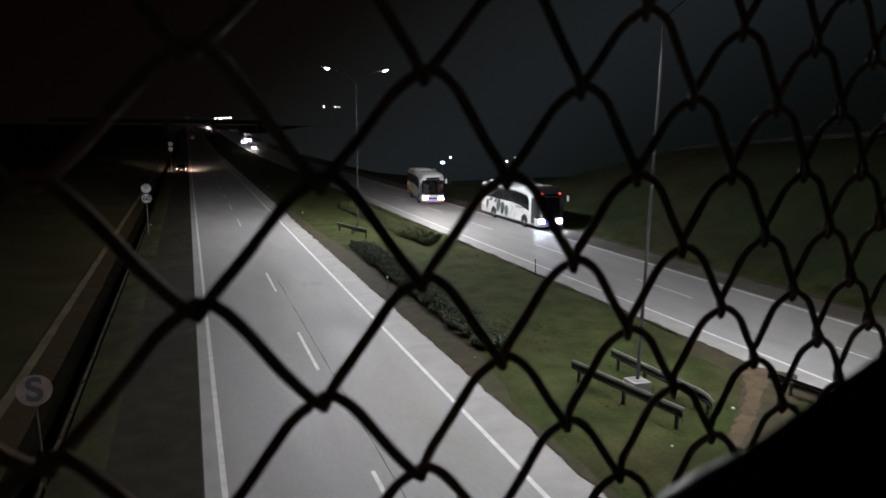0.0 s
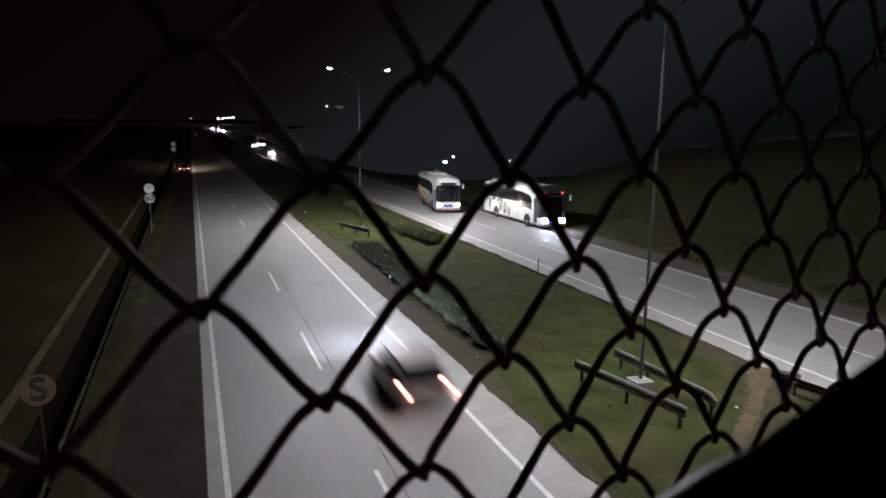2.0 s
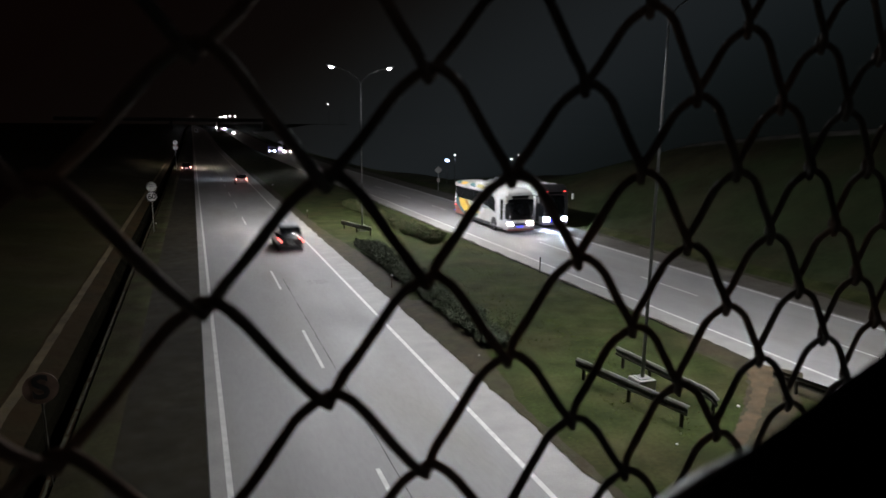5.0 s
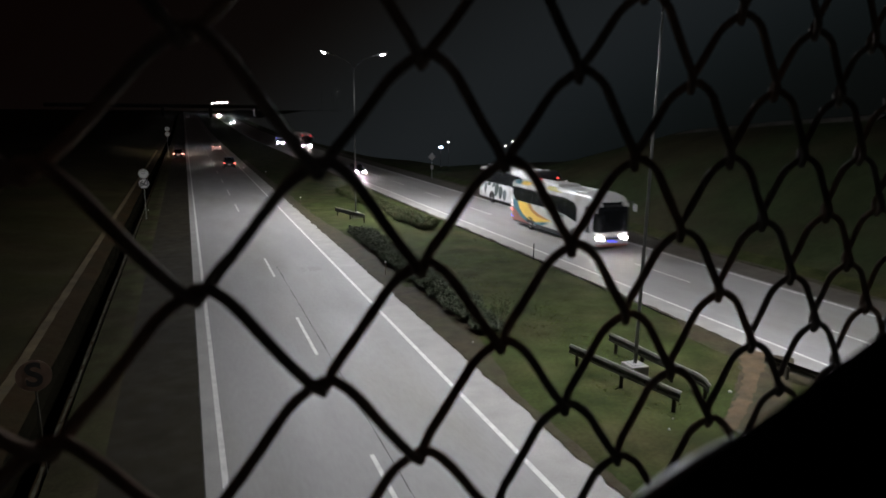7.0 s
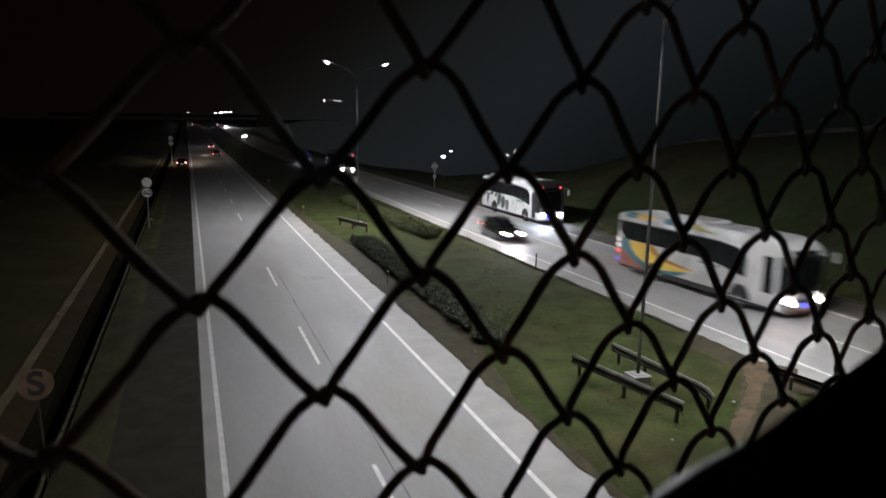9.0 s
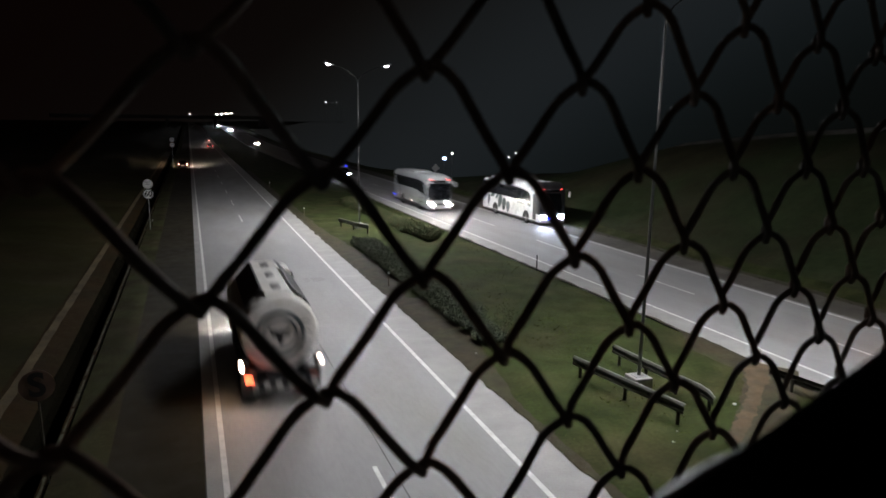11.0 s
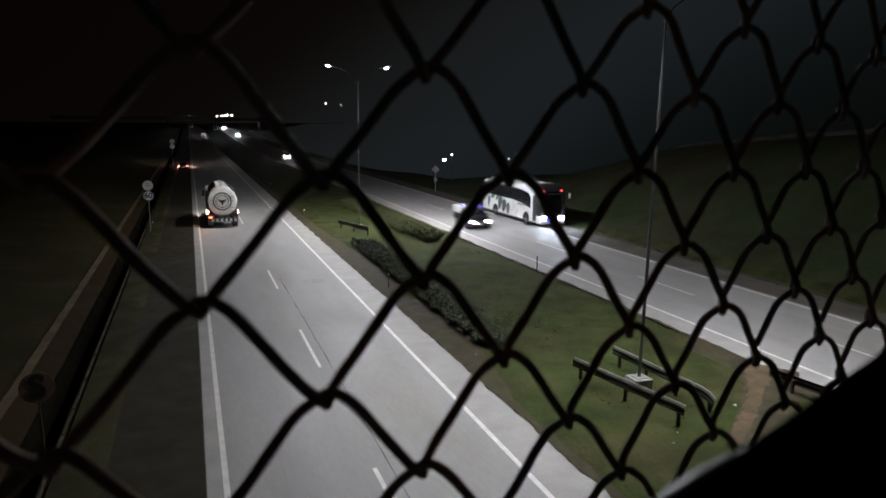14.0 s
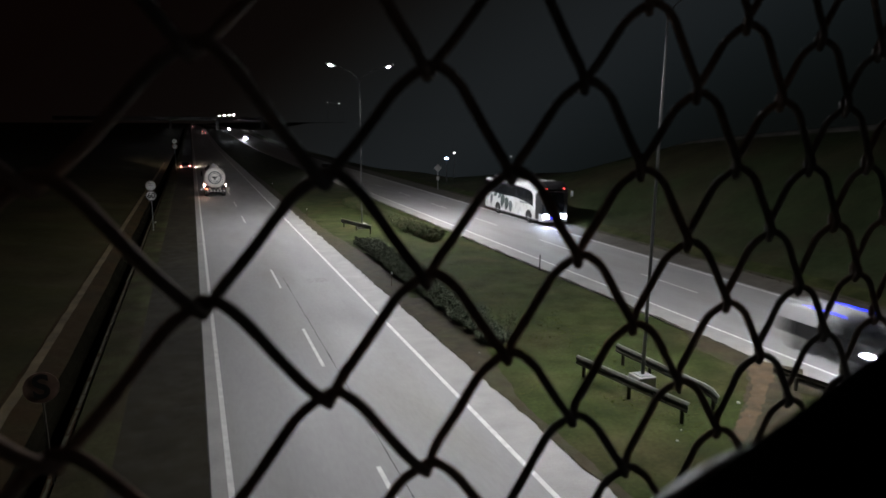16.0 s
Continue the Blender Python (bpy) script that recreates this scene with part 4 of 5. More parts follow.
def tanker():
    """A tank lorry seen from behind; its base lies under the rear bumper and it drives along +Y."""
    ob = empty("tank_lorry", "dusty white tank lorry with round end and lit rear lamps", "truck")
    tank = []
    for y, r in ((0.35, 0.3), (0.30, 0.95), (0.36, 1.13), (0.5, 1.2), (1.2, 1.22), (4.6, 1.22), (6.0, 1.2), (6.25, 1.1), (6.35, 0.6)):
        tank.append([(r * math.cos(t), y, 2.2 + r * math.sin(t)) for t in (2 * math.pi * k / 36 for k in range(36))])
    part("tank", loft(tank), TANK_WHITE, ob, "dusty white cylindrical tank", smooth=True)
    bm = bmesh.new()
    for rr, w in ((0.7, 0.06), (0.5, 0.03)):
        for k in range(40):
            t0, t1 = 2 * math.pi * k / 40, 2 * math.pi * (k + 1) / 40
            q = [bm.verts.new((r * math.cos(t), 0.292, 2.2 + r * math.sin(t))) for r, t in ((rr - w, t0), (rr + w, t0), (rr + w, t1), (rr - w, t1))]
            bm.faces.new(q)
    bmesh.ops.solidify(bm, geom=bm.faces[:], thickness=0.012)
    part("emblem_ring", bm, GREY_LEAF, ob, "grey round emblem on the tank end")
    part("emblem", prism([(-0.34, 2.42), (-0.2, 2.34), (0, 2.3), (0.2, 2.34), (0.34, 2.42), (0.26, 2.2), (0.1, 2.14), (0.05, 1.9), (-0.05, 1.9), (-0.1, 2.14), (-0.26, 2.2)], 0.27, 0.295, "y"), TRIM, ob, "dark emblem")
    part("walkway", box(-0.42, 0.42, 0.6, 5.8, 3.4, 3.46, 0.01), TANK_WHITE, ob)
    for y in (1.3, 3.1, 4.9):
        lid = part("hatch", rod((0, y, 3.45), (0, y, 3.54), 0.15, seg=20), RIM, ob, "grey round filling hatch")
        part("hatch_handle", box(-0.09, 0.09, y - 0.02, y + 0.02, 3.54, 3.58, 0.008), GALV, lid)
    for k in range(5):
        part("ladder_rung", box(0.62, 0.94, 0.24, 0.27, 1.35 + 0.3 * k, 1.38 + 0.3 * k), TRIM, ob)
    for s in (-1, 1):
        part("side_panel", prism([(s * 0.44, 3.5), (s * 0.5, 3.5), (s * 1.0, 2.98), (s * 0.94, 2.94)], 0.9, 5.6, "y"), TRIM, ob, "black panel along the tank")
        housing = box(min(s * 0.98, s * 1.135), max(s * 0.98, s * 1.135), 0.05, 0.3, 1.24, 1.52, 0.01)
        add_box(housing, min(s * 1.135, s * 1.25), max(s * 1.135, s * 1.25), 0.17, 0.3, 1.24, 1.52, 0.01)
        add_box(housing, min(s * 1.135, s * 1.25), max(s * 1.135, s * 1.25), 0.05, 0.17, 1.475, 1.52, 0.01)
        shell = part("lamp_housing", housing, TRIM, ob)
        part("rear_lamp", box(min(s * 1.14, s * 1.25), max(s * 1.14, s * 1.25), 0.04, 0.165, 1.29, 1.47, 0.02), WORK_LAMP if s < 0 else TAIL_WARM, shell, "bright warm rear lamp")
        part("tail_lamp", box(min(s * 0.86, s * 1.1), max(s * 0.86, s * 1.1), 0.02, 0.1, 0.88, 0.96, 0.02), BRICK_RED if s > 0 else TAIL, ob, "red tail lamp")
        part("mudguard", box(min(s * 0.7, s * 1.22), max(s * 0.7, s * 1.22), 0.3, 2.9, 1.08, 1.14, 0.02), TRIM, ob)
        part("mud_flap", box(min(s * 0.72, s * 1.2), max(s * 0.72, s * 1.2), 0.3, 0.34, 0.35, 1.08), TRIM, ob)
        for y in (0.95, 2.2, 6.9):
            wheel(ob, s * 0.98, y, 0.5, 0.42 if y < 3 else 0.28)
    part("bumper", box(-1.15, 1.15, 0.0, 0.14, 0.55, 0.82, 0.03), TRIM, ob)
    for k in range(6):
        x = -0.9 + 0.36 * k
        part("bumper_stripe", box(x, x + 0.18, -0.012, 0.0, 0.57, 0.8), PLATE, ob, "pale warning stripe")
    part("chassis", box(-0.45, 0.45, 0.2, 8.2, 0.75, 1.05, 0.02), TRIM, ob)
    part("frame_cradle", box(-0.8, 0.8, 0.5, 6.0, 1.0, 1.2, 0.02), TRIM, ob)
    cab = [ring_at(y, half, 0.6, z, 0.1, 0.18) for y, half, z in ((6.6, 1.14, 2.75), (6.75, 1.2, 2.9), (8.0, 1.2, 2.9), (8.35, 1.18, 2.5), (8.45, 1.12, 1.6))]
    part("cab", loft(cab), TANK_WHITE, ob, smooth=True)
    for s in (-1, 1):
        part("mirror", box(min(s * 1.28, s * 1.45), max(s * 1.28, s * 1.45), 8.1, 8.2, 1.9, 2.5, 0.03), TRIM, ob)
        part("headlight", box(min(s * 0.7, s * 1.05), max(s * 0.7, s * 1.05), 8.4, 8.5, 0.85, 1.05, 0.03), HEAD_WARM, ob, "lit headlight")
    return ob


parked_bus = coach("parked_bus", "white coach with dark leaf motif stopped on the shoulder", WHITE_COACH, 12.6, HEAD_COOL, "leaf", True, 0.3)
parked_bus.matrix_world = pose(29.1, 54.0, 0)
yellow_bus = coach("yellow_bus", "white coach with yellow, orange and teal swoosh", DUSTY_WHITE, 12.2, HEAD_WARM, "swoosh", False)
silver_bus = coach("silver_bus", "silver coach with dark window band and blue rear strip", SILVER_COACH, 12.2, HEAD_WARM, "silver", True)
pale_car = car("pale_car", "dull pinkish-grey hatchback with lit red tail lamps", PALE_CAR, 4.0, 1.5, HEAD_BEAM, TAIL_HOT, False, False)
van_car = car("dark_car", "dark people carrier with pale roof and lit tail lamps", BLACK_CAR, 4.5, 1.75, HEAD_BEAM_WARM, TAIL_RED, True, False, SILVER_CAR)
black_car = car("black_car", "black saloon car with bright headlights", BLACK_CAR, 4.4, 1.5, HEAD_FAR)
pickup = light_truck()
lorry = tanker()
stopped_car = car("stopped_car", "small dark car stopped on the hard shoulder with lit tail lamps", BLACK_CAR, 4.2, 1.5, HEAD_STOPPED, TAIL_HOT, False, False)
stopped_car.matrix_world = pose(-1.25, 137.0, 0, 0, 0, 180)
far_cars = []
for k in range(3):
    far_cars.append(car("oncoming_car", "distant oncoming car with bright headlights", SILVER_CAR, 4.3, 1.55, HEAD_DISTANT if k else HEAD_FAR))
far_truck = car("distant_van", "distant van with red tail lamps driving away", SILVER_CAR, 4.8, 2.0, HEAD_WARM, TAIL_HOT, True, False)


# ---------------------------------------------------------------- roadside things
def guard_rail(name, points, label, top=0.7, face=-1, mat=RAIL):
    """A W-profile rail on posts along points."""
    rail = empty(name, label, "guard rail", "guard rails")
    pts = [Vector((p[0], p[1], p[2] if len(p) > 2 else 0)) for p in points]
    prof = [(-0.03, -0.16), (0.0, -0.155), (0.05, -0.11), (0.05, -0.06), (0.0, 0.0), (0.05, 0.06), (0.05, 0.11), (0.0, 0.155), (-0.045, 0.165)]
    bm = bmesh.new()
    rings = []
    for k, p in enumerate(pts):
        d = (pts[min(k + 1, len(pts) - 1)] - pts[max(k - 1, 0)]).normalized()
        side = Vector((-d.y, d.x, 0))
        rings.append([bm.verts.new(p + side * (a * face) + Vector((0, 0, road_z(p.y) + top - 0.155 + b))) for a, b in prof])
    for r, s in zip(rings, rings[1:]):
        for k in range(len(prof) - 1):
            bm.faces.new((r[k], r[k + 1], s[k + 1], s[k]))
    bmesh.ops.solidify(bm, geom=bm.faces[:], thickness=0.012)
    part("beam", bm, mat, rail, "dull weathered rail")
    # the highlight along the rail's top is a pale tube of its own
    if mat is RAIL:
        edge = []
        for k, p in enumerate(pts):
            d = (pts[min(k + 1, len(pts) - 1)] - pts[max(k - 1, 0)]).normalized()
            edge.append(p + Vector((-d.y, d.x, 0)) * (-0.03 * face) + Vector((0, 0, road_z(p.y) + top + 0.012)))
        part("top_edge", tube(edge, 0.014, 6), CAST, rail, "pale tube added as the highlight on the top edge", smooth=True)
    total = sum((b - a).length for a, b in zip(pts, pts[1:]))
    n = max(2, round(total / 2.0) + 1)
    for k in range(n):
        want = total * (0.06 + 0.88 * k / (n - 1))
        for a, b in zip(pts, pts[1:]):
            step = (b - a).length
            if want <= step:
                p = a + (b - a) * (want / step)
                d = (b - a).normalized()
                break
            want -= step
        q = p + Vector((d.y, -d.x, 0)) * (0.08 * face)
        part("post", rod((q.x, q.y, -0.3 + road_z(q.y)), (q.x, q.y, top - 0.12 + road_z(q.y)), 0.062, seg=10), RAIL_POST, rail, smooth=True)
    return rail


guard_rail("guard_rail", [(12.25, 20.8), (12.7, 18.3), (13.13, 15.95)], "short galvanised guard rail before a lamp post")
guard_rail("guard_rail", [(14.3, 21.5), (14.45, 19.0), (14.6, 17.1), (14.63, 16.75, -0.05), (14.66, 16.5, -0.2)], "short galvanised guard rail behind a lamp post")
guard_rail("guard_rail", [(11.5, 58.6), (12.2, 56.2), (12.95, 53.9)], "short guard rail before the farther lamp post")
guard_rail("guard_rail", [(18.25, 18.1), (18.6, 15.9), (18.95, 10.0), (19.0, 2.0)], "dark guard rail end beside the carriageway", 0.6, 1, RAIL_POST)


def letters(text, size, depth):
    cu = bpy.data.curves.new("letters", "FONT")
    cu.body, cu.size, cu.extrude, cu.align_x, cu.align_y = text, size, depth, "CENTER", "CENTER"
    cu.offset = size * 0.03
    ob = bpy.data.objects.new("letters", cu)
    scene.collection.objects.link(ob)
    bpy.context.view_layer.update()
    me = bpy.data.meshes.new_from_object(ob.evaluated_get(bpy.context.evaluated_depsgraph_get()))
    bpy.data.objects.remove(ob)
    return me


def disc(parent, z, radius, text, ring_mat, label, bars=False, face=None):
    """A round sign plate that faces -Y."""
    plate = part("plate", rod((0, -0.03, z), (0, -0.045, z), radius, seg=32), face or (SIGN_DULL if len(text) == 1 else SIGN_WHITE), parent, label)
    bm = bmesh.new()
    for k in range(32 if ring_mat else 0):
        t0, t1 = 2 * math.pi * k / 32, 2 * math.pi * (k + 1) / 32
        bm.faces.new([bm.verts.new((r * math.cos(t), -0.049, z + r * math.sin(t))) for r, t in ((radius * 0.82, t0), (radius * 0.99, t0), (radius * 0.99, t1), (radius * 0.82, t1))])
    bmesh.ops.solidify(bm, geom=bm.faces[:], thickness=0.003)
    if ring_mat:
        part("rim_band", bm, ring_mat, plate)
    if text:
        me = letters(text, radius * 2.1 if len(text) == 1 else radius * 1.4, 0.002)
        me.materials.append(SIGN_BLACK)
        ob = new("lettering", me)
        ob.parent = plate
        ob.matrix_local = pose(0, -0.052, z, 90, 0, 0)
    if bars:
        bm = bmesh.new()
        for dz in (0.12, -0.04):
            add_box(bm, -radius * 0.45, radius * 0.45, -0.051, -0.047, z + dz, z + dz + 0.07)
        part("writing", bm, RIM, plate, "faded grey writing")


def sign_post(x, y, discs, label, height, lean=0.0, turn=0.0):
    s = empty("road_sign", label, "road sign", "round signs along the verge")
    s.matrix_world = pose(x, y, road_z(y) - 0.05, 0, lean, turn)
    part("post", rod((0, 0, -0.2), (0, 0, height), 0.025, seg=10), RAIL_POST if turn else GALV, s, "slim weathered post", smooth=True)
    for z, r, text, mat, bars, lab in discs:
        disc(s, z, r, text, mat, lab, bars)
    return s


sign_post(-3.6, 18.2, [(2.5, 0.38, "S", None, False, "dull reddish round plate with a dark S")], "round no-stopping sign with a letter S on a slim post", 2.8, -1.5, 9.0)
sign_post(-3.28, 61.4, [(2.85, 0.43, "60", SIGN_BLACK, False, "round white plate reading 60"), (3.66, 0.40, "", SIGN_WHITE, True, "round faded white plate")],
          "two round signs, one reading 60, on a slim post", 3.9)
sign_post(-2.95, 140.0, [(4.3, 0.45, "", SIGN_RED, True, "round faded plate"), (5.2, 0.4, "", SIGN_WHITE, True, "round faded plate")], "distant pair of round signs on a post", 5.4)


def diamond_sign():
    s = empty("warning_sign", "grey diamond-shaped warning sign on a post", "road sign")
    s.matrix_world = pose(30.6, 89.5, 0)
    part("post", rod((0, 0, -0.2), (0, 0, 3.2), 0.04, seg=10), GALV, s, smooth=True)
    part("plate", prism([(-0.55, 2.8), (0, 2.25), (0.55, 2.8), (0, 3.35)], -0.06, -0.04, "y"), GALV, s, "dull metal diamond plate")
    part("small_plate", box(-0.2, 0.2, -0.06, -0.045, 1.2, 1.7), GALV, s)


diamond_sign()


def delineator(x, y, h, mat, label, reflector=None):
    d = empty("marker_post", label, "marker post", "marker posts")
    d.matrix_world = pose(x, y, road_z(y), 0, 0, 0)
    part("post", rod((0, 0, -0.15), (0, 0, h), 0.03, 0.028, 10), mat, d, smooth=True)
    part("reflector" if reflector else "cap", rod((0, 0, h - 0.02), (0, 0, h + 0.09), 0.05 if reflector else 0.034, 0.035, 10), reflector or mat, d)


delineator(9.72, 36.0, 0.7, TWIG, "slim dark marker post with a white reflector", SIGN_WHITE)
delineator(9.75, 66.0, 0.7, TWIG, "slim dark marker post with a white reflector", SIGN_WHITE)
delineator(9.75, 96.0, 0.7, TWIG, "slim dark marker post with a white reflector", SIGN_WHITE)
delineator(19.25, 37.4, 0.85, TRIM, "dark marker post beside the pale carriageway")
delineator(-3.2, 63.5, 0.35, TWIG, "slim dark marker post with a white reflector", SIGN_WHITE)
delineator(-2.75, 138.0, 0.9, TWIG, "slim dark marker post with a white reflector", SIGN_WHITE)


# ---------------------------------------------------------------- bare track and litter on the median
def track_band(name, mat, label, shift, lift, width_of, seed):
    """A trodden band from the pavement edge down across the median, with uneven sides."""
    bm = bmesh.new()
    rows = []
    for k in range(61):
        s = k / 60
        x, y = 19.3 - 5.6 * s, 19.7 - 5.0 * s - 0.25 * math.sin(3.14 * s)
        w = width_of(s)
        e, g = (0.14 * noise.noise(Vector((s * 22, seed + q, 0))) + 0.07 * noise.noise(Vector((s * 60, seed + q, 0))) for q in (0, 5))
        edge = [(shift - w + e, lift - 0.03), (shift - 0.4 * w, lift), (shift + 0.4 * w, lift), (shift + w + g, lift - 0.03)]
        rows.append([bm.verts.new((x + 0.67 * a, y - 0.74 * a, z)) for a, z in edge])
    for r, q in zip(rows, rows[1:]):
        for k in range(3):
            bm.faces.new((r[k], r[k + 1], q[k + 1], q[k]))
    tagged(link_mesh(name, bm, mat, True), label, "soil", kind="structure")


def build_track():
    track_band("trodden_soil", CLAY, "brown trodden clay beside the track", 0.45, 0.045, lambda s: 0.95 - 0.35 * s, 3)
    track_band("bare_track", PALE_SOIL, "pale dry clay track across the median", 0.05, 0.075, lambda s: 0.5 - 0.28 * smooth01(0.05, 0.4, s), 14)


build_track()


def stone(x, y, r, mat, label):
    bm = bmesh.new()
    bmesh.ops.create_icosphere(bm, subdivisions=2, radius=r)
    for v in bm.verts:
        v.co *= 1 + 0.35 * noise.noise(v.co * (1.5 / r) + Vector((x, y, 0)))
        v.co.z *= 0.6
    ob = link_mesh("stone", bm, mat, True)
    ob.location = (x, y, 0.03 + r * 0.3)
    tagged(ob, label, "stone", "stones on the median")


for k, (x, y, r) in enumerate(((15.75, 16.85, 0.1), (12.2, 15.2, 0.06), (15.3, 15.9, 0.09), (12.75, 15.75, 0.05), (11.2, 22.6, 0.07), (9.9, 24.0, 0.06))):
    stone(x, y, r * 0.6, SIGN_WHITE if k in (0, 1, 4) else CAST, "small pale stone lying in the grass" if k in (0, 1, 4) else "small grey stone on bare clay")


# ---------------------------------------------------------------- planting
def shrub(seed, height, width, leaves, leaf_mat):
    """Twigs from one root and many small leaves with gaps between them."""
    rnd = random.Random(seed)
    root = empty("shrub", "low loose shrub in a planted row", "shrub")
    twigs = bmesh.new()
    foliage = bmesh.new()
    tips = []
    for k in range(11):
        a, lean = rnd.uniform(0, 6.28), rnd.uniform(0.15, 0.95)
        h = height * rnd.uniform(0.55, 1.0) * (1.1 - 0.35 * lean)
        p1 = Vector((math.cos(a) * lean * width * 0.5, math.sin(a) * lean * width * 0.5, h * 0.55))
        p2 = Vector((math.cos(a + 0.3) * lean * width * 0.85, math.sin(a + 0.3) * lean * width * 0.85, h))
        add_rod(twigs, (0, 0, -0.05), p1, 0.018, 0.011, 5)
        add_rod(twigs, p1, p2, 0.011, 0.004, 5)
        tips += [(p1, p2)] * 3 + [(Vector((0, 0, 0.05)), p1)]
    for k in range(leaves):
        a, b = rnd.choice(tips)
        c = a.lerp(b, rnd.uniform(0.2, 1.08)) + Vector((rnd.gauss(0, 0.1), rnd.gauss(0, 0.1), rnd.gauss(0, 0.07)))
        c.z = max(0.03, c.z)
        n = Vector((rnd.gauss(0, 1), rnd.gauss(0, 1), rnd.uniform(0.5, 1.9))).normalized()
        u = n.cross(Vector((rnd.gauss(0, 1), rnd.gauss(0, 1), 0.2))).normalized()
        v = n.cross(u)
        s = rnd.uniform(0.025, 0.055)
        foliage.faces.new([foliage.verts.new(c + d) for d in (-u * s * 1.5, v * s * 0.6, u * s * 1.5, -v * s * 0.6)])
    part("twigs", twigs, TWIG, root)
    part("foliage", foliage, leaf_mat, root)
    return root


def plant_row():
    rnd = random.Random(5)
    kinds = [shrub(k, 0.62 + 0.05 * k, 0.85, 2400, LEAF_GREY) for k in range(3)] + [shrub(9 + k, 0.6 + 0.08 * k, 0.95, 2200, LEAF) for k in range(3)]
    spots = []
    for k in range(44):
        s = k / 43
        spots.append((kinds[k % 3], 11.1 - 0.1 * s + rnd.uniform(-0.08, 0.08), 49.0 - 24.2 * s + rnd.uniform(-0.12, 0.12), "row along the west edge of the median"))
        if k % 2 and k < 36:
            spots.append((kinds[(k + 1) % 3], 11.6 - 0.2 * s + rnd.uniform(-0.15, 0.15), 48.7 - 24.2 * s, "row along the west edge of the median"))
    for k in range(36):
        s = k / 35
        spots.append((kinds[3 + k % 3], 16.2 + 0.75 * s + rnd.uniform(-0.25, 0.25), 76.0 - 26.0 * s + rnd.uniform(-0.2, 0.2), "hedge along the east edge of the median"))
        if k % 2:
            spots.append((kinds[3 + (k + 1) % 3], 15.4 + 0.8 * s + rnd.uniform(-0.3, 0.3), 75.5 - 26.0 * s, "hedge along the east edge of the median"))
    used = set()
    for kind, x, y, group in spots:
        m = pose(x, y, 0.0, 0, 0, rnd.uniform(0, 360))
        if kind.name in used:
            ob = copy_thing(kind, m)
        else:
            kind.matrix_world = m
            used.add(kind.name)
            ob = kind
        tagged(ob, "low grey-green shrub in the median planting" if "row" in group else "dark green bushy hedge plant on the median", "shrub", group)


def wispy_plant(x, y):
    """A loose tuft of thin stems with sparse leaves."""
    rnd = random.Random(31)
    root = empty("wispy_plant", "sparse leggy plant with thin pale stems", "plant")
    stems, foliage = bmesh.new(), bmesh.new()
    for k in range(16):
        a = rnd.uniform(0, 6.28)
        p = Vector((0.25 * math.cos(a), 0.25 * math.sin(a), -0.03))
        q = Vector((0.65 * math.cos(a), 0.65 * math.sin(a), rnd.uniform(0.6, 1.0)))
        add_rod(stems, p, q, 0.006, 0.003, 5)
        for j in range(45):
            c = p.lerp(q, rnd.uniform(0.35, 1.05)) + Vector((rnd.gauss(0, 0.07), rnd.gauss(0, 0.07), rnd.gauss(0, 0.05)))
            u = Vector((rnd.gauss(0, 1), rnd.gauss(0, 1), rnd.gauss(0, 0.5))).normalized()
            v = u.orthogonal().normalized()
            s = rnd.uniform(0.02, 0.045)
            foliage.faces.new([foliage.verts.new(c + d) for d in (-u * s * 1.6, v * s * 0.6, u * s * 1.6, -v * s * 0.6)])
    part("stems", stems, TWIG, root, "thin pale stems")
    part("foliage", foliage, LEAF, root)
    root.matrix_world = pose(x, y, 0)


wispy_plant(11.9, 26.4)
plant_row()


def build_grass():
    """Short tufts over the near median and verges, too many to count."""
    rnd = random.Random(11)
    bm = bmesh.new()
    n = 0
    while n < 5000:
        if rnd.random() < 0.85:
            y = 12 + 55 * rnd.random() ** 1.5
            x = rnd.uniform(9.6, 19.2)
        else:
            y = 14 + 50 * rnd.random() ** 1.3
            x = rnd.uniform(31.2, 34)
        if noise.noise(Vector((x * 0.45, y * 0.45, 3))) < -0.25 or (x < 10.2 and rnd.random() < 0.75 and x > 0) or (x > 18.7 and x < 20 and rnd.random() < 0.7):
            continue
        s = (19.5 - y) / 7.2
        if 0 < s < 1 and abs(x - (18.6 - 6.6 * s)) < 1.0:
            continue
        z0 = -0.03 if x < 20 else max(0.0, (x - 31.2) * 0.2 - 0.05)
        h = rnd.uniform(0.025, 0.06) * (1 + 0.8 * max(0, noise.noise(Vector((x, y, 1)))))
        for k in range(2):
            a = rnd.uniform(0, 6.28)
            w = 0.015 + 0.02 * rnd.random()
            ca, sa = math.cos(a), math.sin(a)
            lx, ly = rnd.gauss(0, 0.09), rnd.gauss(0, 0.09)
            bm.faces.new([bm.verts.new(v) for v in ((x - w * ca, y - w * sa, z0), (x + w * ca, y + w * sa, z0), (x + lx, y + ly, z0 + h))])
        n += 1
    tagged(link_mesh("grass", bm, BLADES), "short uneven grass tufts on the median", "grass", kind="stuff")


build_grass()


